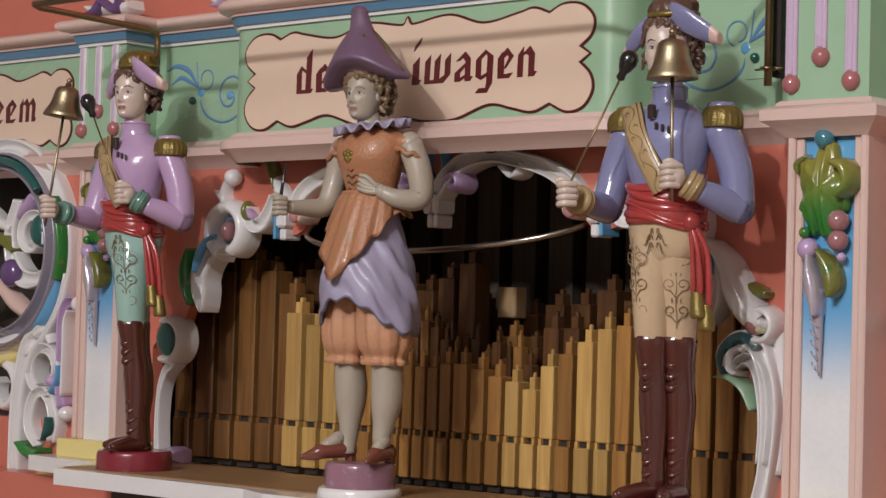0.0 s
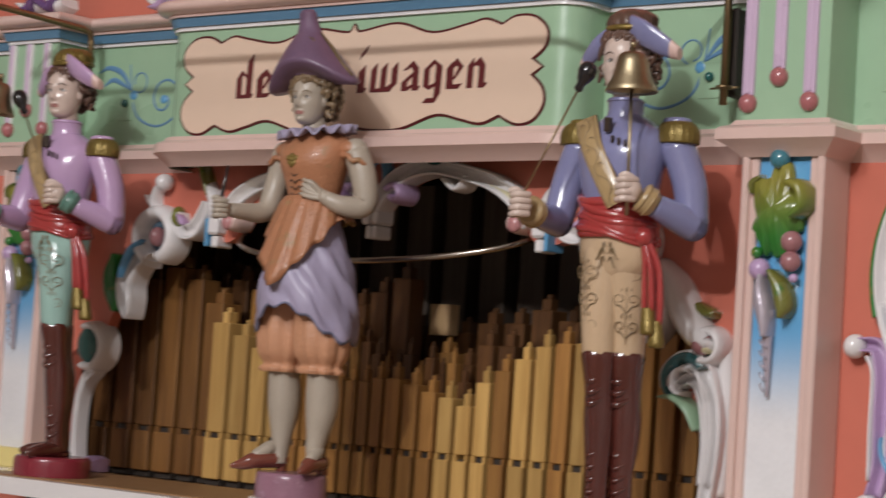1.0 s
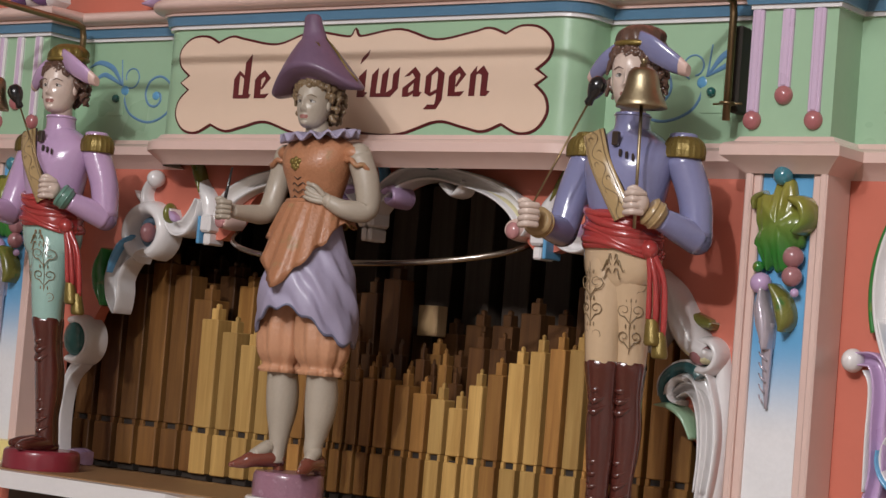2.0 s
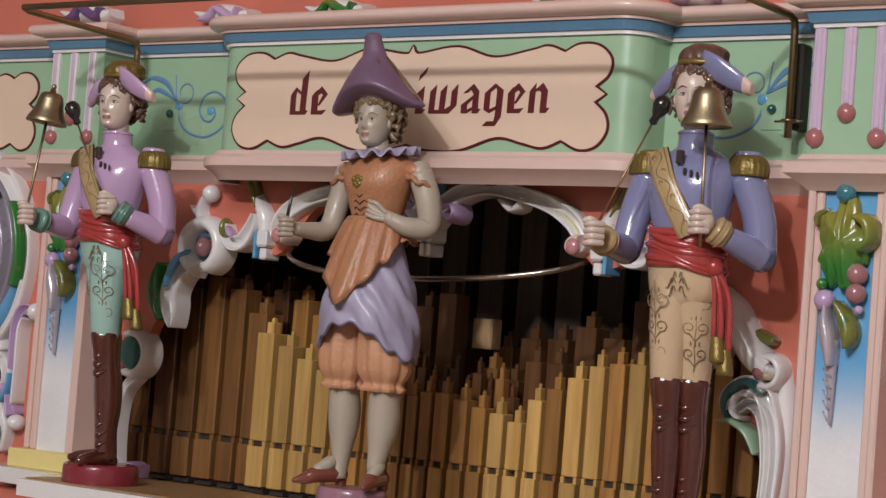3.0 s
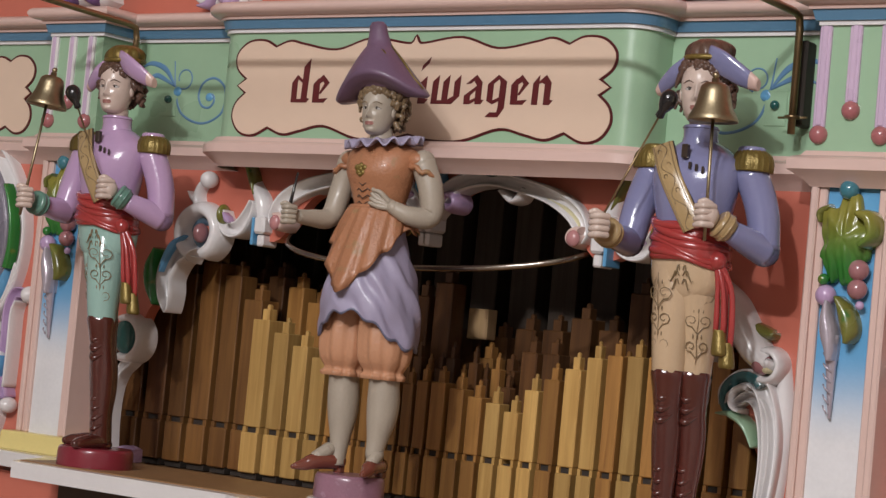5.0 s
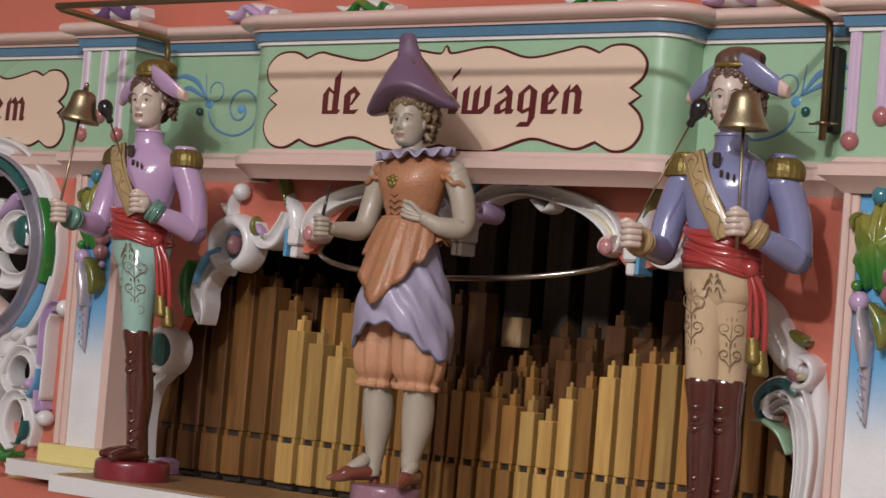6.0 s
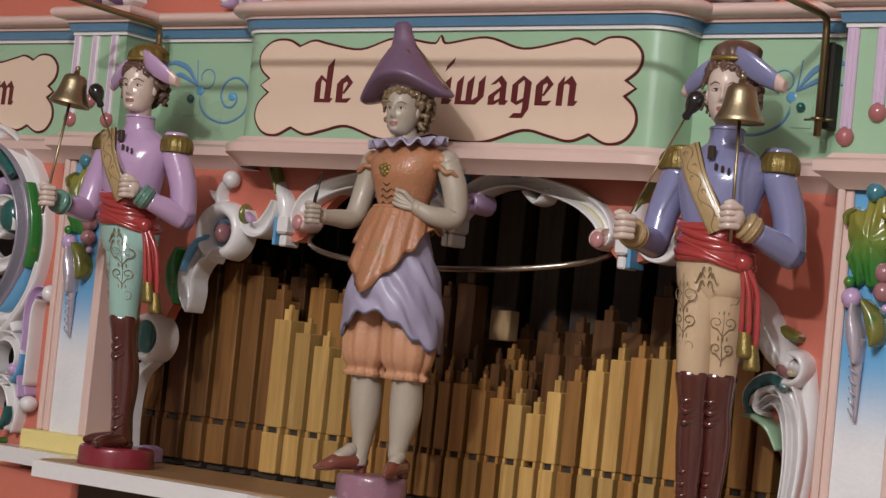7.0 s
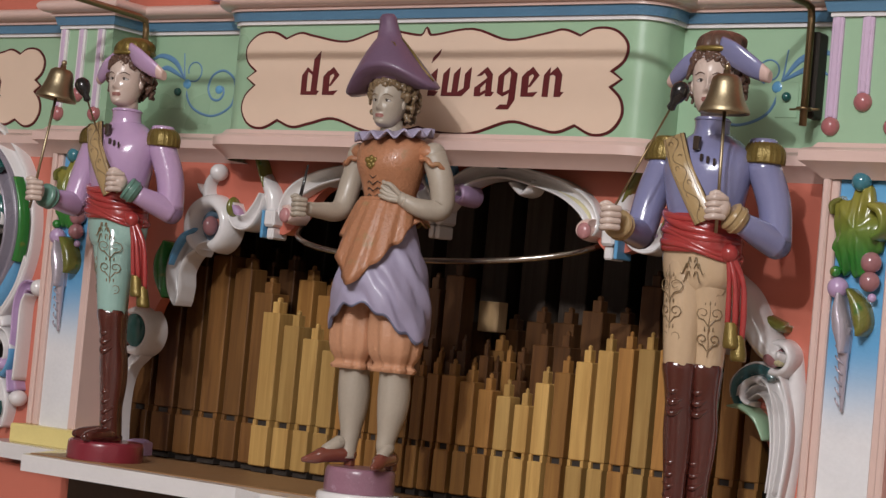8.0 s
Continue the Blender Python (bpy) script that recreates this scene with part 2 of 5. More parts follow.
def lathe(bm, profile, place=(0, 0, 0), sides=24, mi=0, squash=(1, 1), open_foot=False):
    """Turns a profile of (radius, height) round the upright axis."""
    rings = [[bm.verts.new((place[0] + squash[0] * r * math.cos(a), place[1] + squash[1] * r * math.sin(a), place[2] + z)) for a in (2 * math.pi * k / sides for k in range(sides))] for r, z in profile]
    for a, b in zip(rings, rings[1:]):
        for k in range(sides):
            f = bm.faces.new((a[k], a[(k + 1) % sides], b[(k + 1) % sides], b[k]))
            f.material_index, f.smooth = mi, True
    for r in ((rings[-1],) if open_foot else (rings[0], rings[-1])):
        bm.faces.new(r).material_index = mi


def ribbon(bm, pts, y_back, depth, mi=0, steps=7, edge=None, hollow=False):
    """A carved band along points (x, z, half width), domed or, if hollow, channelled between two rims. edge: material of its rim."""
    line = spline(pts, steps)
    rows = []
    for i, p in enumerate(line):
        a, b = line[max(i - 1, 0)], line[min(i + 1, len(line) - 1)]
        d = np.array([b[0] - a[0], b[1] - a[1]])
        d /= max(1e-9, np.hypot(*d))
        nx, nz, w = -d[1], d[0], max(0.0008, p[2])
        prof = [(-1, 0), (-1, 0.45), (-0.82, 0.72), (-0.45, 0.93), (0, 1.0), (0.45, 0.93), (0.82, 0.72), (1, 0.45), (1, 0)]
        if hollow:
            prof = [(-1, 0), (-1, 0.80), (-0.93, 0.97), (-0.78, 1.0), (-0.66, 0.93), (-0.48, 0.70), (-0.2, 0.58), (0.2, 0.58), (0.48, 0.70), (0.66, 0.93), (0.78, 1.0), (0.93, 0.97), (1, 0.80), (1, 0)]
        rows.append([bm.verts.new((p[0] + nx * w * s, y_back - depth * h, p[1] + nz * w * s)) for s, h in prof])
    m = len(rows[0])
    for a, b in zip(rows, rows[1:]):
        for j in range(m - 1):
            f = bm.faces.new((a[j], b[j], b[j + 1], a[j + 1]))
            f.material_index = mi if edge is None or j not in (0, m - 2) else edge
            f.smooth = True
    for r in (rows[0], rows[-1]):
        bm.faces.new(r).material_index = mi


def curl(cx, cz, r0, r1, a0, a1, w0, w1, n=9):
    """Points of a spiral for ribbon()."""
    out = []
    for i in range(n):
        t = i / (n - 1)
        a, r = radians(a0 + (a1 - a0) * t), r0 + (r1 - r0) * t
        out.append((cx + r * math.cos(a), cz + r * math.sin(a), w0 + (w1 - w0) * t))
    return out


def plate(bm, outline, y0, y1, mi=0):
    """A flat board with an outline of (x, z) points, from y0 to y1."""
    a = [bm.verts.new((x, y0, z)) for x, z in outline]
    b = [bm.verts.new((x, y1, z)) for x, z in outline]
    bm.faces.new(a).material_index = mi
    bm.faces.new(b).material_index = mi
    for i in range(len(a)):
        j = (i + 1) % len(a)
        bm.faces.new((a[i], a[j], b[j], b[i])).material_index = mi


# ---- the hall round the organ ----
def hall():
    for name, dims, m in (("floor", (-4, 4, -5, 2, -0.1, 0), FLOORM), ("ceiling", (-4, 4, -5, 2, 3.4, 3.5), PLASTER),
                          ("wall_north", (-4, 4, 2, 2.1, 0, 3.4), PLASTER), ("wall_south", (-4, 4, -5.1, -5, 0, 3.4), PLASTER),
                          ("wall_west", (-4.1, -4, -5, 2, 0, 3.4), PLASTER), ("wall_east", (4, 4.1, -5, 2, 0, 3.4), PLASTER)):
        bm = bmesh.new()
        box(bm, *dims)
        part(name, bm, m, kind="structure")


hall()

# ---- the organ's front ----
PIL, PILW = 0.5525, 0.045          # the pilasters' middle and half width
WALL, FRONT, BOXY = -0.060, -0.115, -0.120


def front_plan():
    right = [(0.272, BOXY)]
    for i in range(1, 13):
        a = radians(90 * i / 12)
        right.append((0.272 + 0.032 * math.sin(a), BOXY + 0.032 * (1 - math.cos(a))))
    right += [(0.304, WALL), (PIL - PILW, WALL), (PIL - PILW, FRONT), (PIL + PILW, FRONT), (PIL + PILW, WALL), (1.45, WALL)]
    return [(-x, y) for x, y in reversed(right)] + right


organ = tagged(new("organ_front"), kind="structure", label="painted fairground organ front in salmon, green and pink", category="organ")


def entablature():
    plan = front_plan()
    bm = bmesh.new()
    sweep(bm, plan, [(-0.03, 1.640), (0, 1.640), (0, 1.808), (-0.03, 1.808)])
    smooth_sharp(part("frieze", bm, GREEN, organ, "pale green frieze board"), 30)
    bm = bmesh.new()
    sweep(bm, plan, [(0, 1.634), (0.006, 1.640), (0.014, 1.646), (0.020, 1.650), (0.020, 1.660), (0.017, 1.663), (0.010, 1.665), (0.006, 1.670), (0, 1.671)])
    smooth_sharp(part("ledge_moulding", bm, PINK, organ, "pale pink ledge under the frieze"), 30)
    bm = bmesh.new()
    sweep(bm, plan, [(0, 1.7985), (0.004, 1.7985), (0.004, 1.8030), (0, 1.8030)])
    part("white_fillet", bm, WHITE, organ)
    bm = bmesh.new()
    sweep(bm, plan, [(0, 1.8030), (0.007, 1.8030), (0.010, 1.8140), (0, 1.8140)])
    part("blue_fillet", bm, BLUE, organ)
    bm = bmesh.new()
    prof = [(0, 1.8140), (0.013, 1.8140), (0.013, 1.8175), (0.016, 1.8185)]
    prof += [(0.016 + 0.012 * math.sin(radians(a)), 1.8265 - 0.008 * math.cos(radians(a))) for a in range(15, 180, 15)]
    prof += [(0.016, 1.8350), (-0.012, 1.8365)]
    sweep(bm, plan, prof)
    smooth_sharp(part("cornice", bm, PINK, organ, "pale pink rounded cornice"), 30)
    bm = bmesh.new()
    box(bm, -1.45, 1.45, WALL + 0.012, WALL + 0.04, 1.80, 2.25)
    part("attic_board", bm, RED, organ, "salmon red board over the cornice")


entablature()


def arch_outline():
    """Half of the opening before the pipes, from the middle to the sill."""
    pts = [(0.0, 1.575), (0.020, 1.600), (0.050, 1.620), (0.090, 1.628), (0.140, 1.620), (0.180, 1.604), (0.205, 1.575), (0.235, 1.548), (0.285, 1.560),
           (0.330, 1.560), (0.375, 1.530), (0.395, 1.480), (0.430, 1.455), (0.440, 1.42), (0.415, 1.400), (0.445, 1.36), (0.460, 1.31), (0.462, 1.25)]
    return [tuple(p) for p in spline(pts, 4)]


def red_wall():
    half = arch_outline()
    bm = bmesh.new()
    outline = [(0.575, 1.25), (0.575, 1.645), (0, 1.645)] + half
    plate(bm, outline, WALL, WALL + 0.018)
    part("arch_panel", bm, RED, organ, "salmon red panel cut to an arch")
    bm = bmesh.new()
    wide = [(x if z > 1.425 or x > 0.5 else max(x, min(0.500, 0.440 + (1.425 - z) * 3)), z) for x, z in outline]
    plate(bm, [(-x, z) for x, z in wide], WALL, WALL + 0.018)
    part("arch_panel", bm, RED, organ, "salmon red panel cut to an arch")
    # side panels with the round openings of the drums
    for s in (1, -1):
        bm = bmesh.new()
        arc = [(s * (0.82 - 0.022 * (s > 0) + 0.146 * math.cos(radians(q))), 1.53 + 0.146 * math.sin(radians(q))) for q in range(110, 181, 7)]
        plate(bm, [(s * 0.575, 1.10), (s * 0.575, 1.645), (s * 0.78, 1.645)] + arc + [(s * 0.676, 1.40), (s * 0.682, 1.315), (s * 0.72, 1.295), (s * 1.45, 1.295), (s * 1.45, 1.10)], WALL, WALL + 0.018)
        part("drum_panel", bm, RED, organ, "salmon red panel round a drum opening")
    # Boards whose dark colour gives the shade behind the drum openings.
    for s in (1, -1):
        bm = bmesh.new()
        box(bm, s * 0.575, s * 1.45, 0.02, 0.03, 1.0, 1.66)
        part("opening_shade_board", bm, DARK, organ)


red_wall()


def pilasters():
    for s in (1, -1):
        p = new("pilaster")
        p.parent = organ
        tagged(p, label="pale pink pilaster with a blue and white panel")
        cx = s * PIL
        bm = bmesh.new()
        for a, b in ((-PILW, -0.0365), (0.0365, PILW)):
            box(bm, cx + a, cx + b, FRONT, WALL, 1.277, 1.640, 0.002)
        for a, b in ((-0.037, -0.028), (0.028, 0.037)):
            box(bm, cx + a, cx + b, FRONT + 0.004, WALL, 1.277, 1.640, 0.0015)
        part("frame", bm, PINK, p)
        bm = bmesh.new()
        box(bm, cx - 0.029, cx + 0.029, FRONT + 0.009, WALL, 1.277, 1.640)
        part("panel", bm, PANEL, p, "panel airbrushed from white to sky blue")
        bm = bmesh.new()
        box(bm, cx - 0.060, cx + 0.060, FRONT - 0.012, WALL, 1.252, 1.277, 0.002)
        part("base_block", bm, YELLOW, p, "pale yellow base block")
        for dx, z in ((-0.041, 1.690), (-0.008, 1.715), (0.026, 1.690)):
            bm = bmesh.new()
            box(bm, cx + dx - 0.0065, cx + dx + 0.0065, FRONT - 0.004, FRONT + 0.01, z + 0.004, 1.798, 0.0012)
            box(bm, cx + dx - 0.0032, cx + dx + 0.0032, FRONT - 0.0055, FRONT, z + 0.006, 1.798, 0.001, 1)
            part("fluting_bar", bm, (WHITE, FLUTE), p) if s < 0 else part("fluting_bar", bm, (FLUTE, FLUTE), p)
            bm = bmesh.new()
            ball(bm, (cx + dx, FRONT - 0.001, z - 0.003), (0.0098, 0.009, 0.0098), u=20, v=12)
            part("knob", bm, BALL, p, "dusty red turned knob")


pilasters()


def shelf():
    bm = bmesh.new()
    plan = [(-0.66, -0.135), (-0.50, -0.150), (-0.45, -0.255), (-0.10, -0.262), (-0.045, -0.285), (0.10, -0.285), (0.14, -0.262), (0.30, -0.262), (0.50, -0.255), (0.56, -0.150), (1.0, -0.14)]
    outline = [(x, y) for x, y in plan]
    top = [bm.verts.new((x, y, 1.252)) for x, y in outline + [(1.0, -0.06), (-0.66, -0.06)]]
    low = [bm.verts.new((v.co.x, v.co.y, 1.232)) for v in top]
    bm.faces.new(top)
    bm.faces.new(low)
    for i in range(len(top)):
        j = (i + 1) % len(top)
        bm.faces.new((top[i], top[j], low[j], low[i]))
    part("figure_shelf", bm, WHITE, organ, "white glossy shelf board under the figures")
    bm = bmesh.new()
    box(bm, -0.452, 0.480, -0.240, -0.061, 1.2505, 1.2535, 0.001)
    part("shelf_lining", bm, SHELFWOOD, organ, "brown varnished board laid on the shelf")
    bm = bmesh.new()
    lathe(bm, [(0.040, 1.2475), (0.0455, 1.2505), (0.0465, 1.2560), (0.0455, 1.2605), (0.0435, 1.2622)], (0.037, -0.217, 0), 36)
    part("figure_base", bm, WHITE, organ, "round white base under the conductor")
    bm = bmesh.new()
    box(bm, -0.50, 0.50, -0.060, 0.35, 1.225, 1.2485)
    part("pipe_chest", bm, SHELFWOOD, organ, "brown wooden wind chest")
    bm = bmesh.new()
    box(bm, -1.45, 1.45, -0.118, 0.42, 0.0, 1.2242)
    part("lower_case", bm, RED, organ, "plain salmon red lower case")
    # Thin dark sheet in place of the shaded recess below the shelf.
    bm = bmesh.new()
    box(bm, -0.50, 0.60, -0.122, -0.1175, 0.90, 1.2300)
    part("lower_recess_shade", bm, UNDERWOOD, organ, "dark brown sheet for the shaded wooden recess under the shelf")
    for s in (-1, 1):
        bm = bmesh.new()
        box(bm, s * 1.452, s * 1.475, -0.05, 0.44, 0.0, 2.25)
        part("side_board", bm, PINK, organ)
    bm = bmesh.new()
    box(bm, -1.45, 1.45, 0.425, 0.44, 0.0, 2.25)
    part("back_board", bm, SHELFWOOD, organ)
    # Chamber lining coloured near black for the shade round the pipes.
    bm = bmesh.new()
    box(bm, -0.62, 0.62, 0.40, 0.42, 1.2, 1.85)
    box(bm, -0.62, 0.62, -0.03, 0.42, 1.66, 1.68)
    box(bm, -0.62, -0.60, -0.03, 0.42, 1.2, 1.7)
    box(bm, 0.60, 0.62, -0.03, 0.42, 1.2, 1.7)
    part("inner_case", bm, DARK, organ, "near-black lining that stands for the pipe chamber's shade")


shelf()


# ---- signs and painted ornament on the frieze ----
def sign_outline(cx, half, cz, tall):
    """The waved outline of a sign: smooth runs that meet in cusps; unit half width 0.268, unit height 0.116."""
    runs = [[(0, 1.7915), (0.004, 1.7845), (0.014, 1.783), (0.065, 1.789), (0.115, 1.776), (0.165, 1.783), (0.187, 1.787), (0.209, 1.780)],
            [(0.209, 1.780), (0.228, 1.788), (0.252, 1.786), (0.268, 1.772), (0.266, 1.755), (0.250, 1.742)],
            [(0.250, 1.742), (0.264, 1.7335)], [(0.264, 1.7335), (0.250, 1.725)],
            [(0.250, 1.725), (0.265, 1.711), (0.268, 1.694), (0.256, 1.678), (0.235, 1.674), (0.2115, 1.684)],
            [(0.2115, 1.684), (0.187, 1.676), (0.160, 1.681), (0.125, 1.687), (0.075, 1.673), (0.030, 1.673), (0, 1.679)]]
    half_line = []
    for r in runs:
        half_line += [tuple(p) for p in (spline(r, 5) if len(r) > 2 else [np.array(r[0]), np.array(r[1])])[:-1]]
    k, q = half / 0.268, tall / 0.116
    right = [(cx + x * k, cz + (z - 1.7325) * q) for x, z in half_line]
    left = [(cx - x * k, cz + (z - 1.7325) * q) for x, z in reversed(half_line[1:])]
    return right + [(cx, cz + (1.679 - 1.7325) * q)] + left


def grown(outline, d):
    n = len(outline)
    out = []
    for i, p in enumerate(outline):
        a, b = Vector(outline[i - 1]), Vector(outline[(i + 1) % n])
        t = (b - a).normalized()
        out.append((p[0] - t.y * d, p[1] + t.x * d))
    return out


# Broken-pen letters as strokes: across from 0 to 1, up in heights of a small letter.
STROKES = {
    "d": [[(0, 0), (.30, 0), (.30, .72), (.36, .98), (.28, 1.02), (0, .72)], [(.28, 1.02), (.36, .84), (.58, .72), (.58, .84)], [(.54, 0), (.86, 0), (1, .14), (.86, .17), (.93, 1.62), (.60, 1.32)], [(.29, 0), (.55, 0), (.55, .13), (.29, .13)]],
    "e": [[(0, 0), (.40, 0), (.40, .82), (.30, .90), (0, .68)], [(.39, 0), (.72, 0), (.96, .17), (.39, .14)], [(0, .68), (.40, .70), (.64, .80), (.60, 1.03)], [(.60, 1.03), (.58, .82), (.70, .70), (.40, .34), (.50, .32), (1, .74)]],
    "i": [[(0, 0), (.66, 0), (1, .16), (.72, .18), (.78, .98), (.10, .72)], [(.15, 1.16), (.85, 1.46), (.98, 1.66), (.26, 1.36)]],
    "w": [[(0, 0), (.20, 0), (.25, 1.02), (.03, .78)], [(.36, 0), (.56, 0), (.62, 1.02), (.40, .78)], [(.19, 0), (.37, 0), (.37, .13), (.19, .13)], [(.55, 0), (.72, 0), (.98, .28), (1, 1.02), (.79, .78), (.78, .28), (.55, .13)]],
    "a": [[(.56, 0), (.86, 0), (1, .15), (.86, .17), (.87, .78), (.56, .62)], [(.06, .70), (.30, .72), (.46, .82), (.62, .64), (.87, .78), (.58, 1.03)], [(0, 0), (.30, 0), (.30, .30), (.58, .50), (.58, .62), (0, .30)], [(.29, 0), (.57, .12), (.57, .22), (.29, .12)]],
    "g": [[(0, .12), (.30, 0), (.32, .74), (.02, .70)], [(.02, .70), (.32, .72), (.60, .88), (.55, 1.03)], [(.62, -.12), (.94, -.12), (.99, .80), (.55, 1.03), (.66, .76)], [(.30, 0), (.63, .12), (.63, .24), (.30, .13)], [(.62, -.12), (.94, -.12), (.66, -.44), (.0, -.44), (.22, -.28), (.58, -.28)]],
    "n": [[(0, 0), (.28, 0), (.32, 1.02), (.03, .74)], [(.31, .72), (.44, .76), (.64, 1.03), (.31, .80)], [(.56, 0), (.84, 0), (1, .16), (.85, .18), (.88, .76), (.64, 1.03), (.44, .76), (.58, .70)]],
    "m": [[(0, 0), (.19, 0), (.22, 1.02), (.03, .76)], [(.21, .72), (.30, .76), (.44, 1.03), (.21, .80)], [(.38, 0), (.57, 0), (.60, .76), (.44, 1.03), (.30, .76), (.40, .70)], [(.59, .70), (.68, .76), (.80, 1.03), (.59, .80)], [(.74, 0), (.92, 0), (1, .16), (.92, .18), (.95, .76), (.80, 1.03), (.68, .76), (.77, .70)]],
    "t": [[(.15, 0), (.62, 0), (1, .18), (.55, .16), (.58, 1.40), (.18, 1.10)], [(0, .82), (.95, .82), (.95, .98), (.05, .98)]],
}


def lettering(text, spans, z0, y, parent, tall):
    """Lettering in broken-pen strokes; spans: where each letter begins and ends."""
    bm = bmesh.new()
    for ch, (x0, x1) in zip(text, spans):
        for k, stroke in enumerate(STROKES[ch]):
            back = [bm.verts.new((x0 + (x1 - x0) * u, y + 0.0006, z0 + v * tall)) for u, v in stroke]
            front = [bm.verts.new((v.co.x, y - 0.0001 * k, v.co.z)) for v in back]
            bm.faces.new(front)
            for i in range(len(back)):
                j = (i + 1) % len(back)
                bm.faces.new((back[i], back[j], front[j], front[i]))
    return part("lettering", bm, LETTERRED, parent, "dark maroon blackletter lettering")


def sign(cx, half, cz, tall, y, label, words):
    t = thing("sign", label, "sign")
    line = sign_outline(cx, half, cz, tall)
    d = 0.0029 if sum(a[0] * b[1] - b[0] * a[1] for a, b in zip(line, line[1:])) < 0 else -0.0029
    bm = bmesh.new()
    plate(bm, grown(line, d), y - 0.0012, y + 0.002)
    part("border", bm, MAROON, t, "dark maroon outline")
    bm = bmesh.new()
    plate(bm, line, y - 0.0022, y - 0.0006)
    board = part("board", bm, CREAM, t, "cream painted ground")
    for text, spans, z0, size in words:
        lettering(text, spans, z0, y - 0.0028, board, size)


sign(0, 0.268, 1.7325, 0.116, BOXY, "cream sign with waved maroon outline and blackletter words", [("de", [(-0.178, -0.150), (-0.145, -0.121)], 1.7135, 0.0325),
     ("iwagen", [(0.010, 0.025), (0.029, 0.069), (0.075, 0.102), (0.106, 0.132), (0.138, 0.161), (0.166, 0.194)], 1.7135, 0.0325)])
sign(-0.903, 0.215, 1.7305, 0.106, WALL, "cream side sign with waved maroon outline", [("teem", [(-0.888, -0.871), (-0.865, -0.841), (-0.835, -0.811), (-0.804, -0.765)], 1.7125, 0.0325)])
sign(0.875, 0.215, 1.7305, 0.106, WALL, "cream side sign with waved maroon outline", [])


def flourish(s):
    t = thing("painted_flourish", "light blue painted scroll flourish on the green frieze", "ornament", "frieze flourishes")
    bm = bmesh.new()
    cx, cz = s * 0.365, 1.728
    sp = [(s * (0.365 + (0.030 - 0.0028 * i) * math.cos(radians(200 - 48 * i))), cz + (0.031 - 0.0029 * i) * math.sin(radians(200 - 48 * i)), 0.0016) for i in range(10)]
    ribbon(bm, [(s * 0.430, 1.775, 0.0006), (s * 0.424, 1.735, 0.0014), (s * 0.410, 1.706, 0.0016), (s * 0.375, 1.694, 0.0016), (s * 0.344, 1.706, 0.0016), (s * 0.336, 1.73, 0.0016)][::1], WALL + 0.0005, 0.0015)
    ribbon(bm, sp, WALL + 0.0005, 0.0015)
    ribbon(bm, curl(s * 0.410, 1.752, 0.014, 0.010, 250, -80 if s > 0 else 560, 0.001, 0.001, 12), WALL + 0.0005, 0.0015)
    ribbon(bm, [(s * 0.425, 1.741, 0.001), (s * 0.445, 1.764, 0.0035), (s * 0.470, 1.772, 0.003), (s * 0.488, 1.766, 0.001)], WALL + 0.0005, 0.0016)
    ribbon(bm, [(s * 0.425, 1.741, 0.001), (s * 0.447, 1.752, 0.003), (s * 0.462, 1.756, 0.003), (s * 0.478, 1.748, 0.001)], WALL + 0.0005, 0.0016)
    part("brush_stroke", bm, LINEBLUE, t)
    bm = bmesh.new()
    ball(bm, (cx, WALL, cz), (0.0065, 0.002, 0.0055))
    part("blue_dot", bm, SKY, t)
    bm = bmesh.new()
    ball(bm, (s * 0.421, WALL, 1.735), (0.007, 0.0022, 0.0065))
    part("blue_dot", bm, SKY, t)


flourish(-1)
flourish(1)

# ---- brass rail on brackets before the frieze ----
def rail():
    t = thing("brass_rail", "dull brass rail on bent brackets before the frieze", "rail")
    ry, rz = -0.300, 1.8215
    for s in (-1, 1):
        bm = bmesh.new()
        tube(bm, [(s * 0.470, -0.094, 1.690 if s > 0 else 1.752), (s * 0.470, -0.094, 1.800), (s * 0.470, -0.097, 1.812), (s * 0.470, -0.110, 1.815), (s * 0.466, ry + 0.012, rz - 0.002), (s * 0.460, ry, rz)], 0.0042, 10)
        part("bracket", bm, DULLBRASS, t, smooth=True)
        if s < 0:
            continue
        bm = bmesh.new()
        tube(bm, [(s * 0.470, -0.094, 1.706), (s * 0.470, -0.094, 1.709)], 0.0085, 12)
        tube(bm, [(s * 0.452, -0.090, 1.7075), (s * 0.486, -0.092, 1.7075)], 0.0012, 6)
        part("collar", bm, DULLBRASS, t)
        # Dark strip put in for the shadowed slot behind the bracket.
        bm = bmesh.new()
        box(bm, s * 0.470 - 0.005, s * 0.470 + 0.005, -0.082, WALL, 1.700, 1.790, 0.002)
        part("slot_shade", bm, DARK, t, "dark strip standing for the shaded slot behind the bracket")
    bm = bmesh.new()
    tube(bm, [(-0.462, ry, rz), (0.462, ry, rz)], 0.0040, 10)
    part("rail_bar", bm, DULLBRASS, t, smooth=True)


rail()
for s in (-1, 1):
    for x, z in ((0.4334, 1.7245), (0.640, 1.7245)):
        b = thing("bolt", "small green painted bolt on a plate", "bolt", "frieze bolts")
        bm = bmesh.new()
        box(bm, s * x - 0.013, s * x + 0.013, WALL - 0.0012, WALL + 0.001, z - 0.022, z + 0.016, 0.0004)
        part("plate", bm, GREEN, b)
        bm = bmesh.new()
        ball(bm, (s * x, WALL - 0.003, z), (0.0052, 0.005, 0.0052))
        part("bolt_head", bm, TEAL, b)


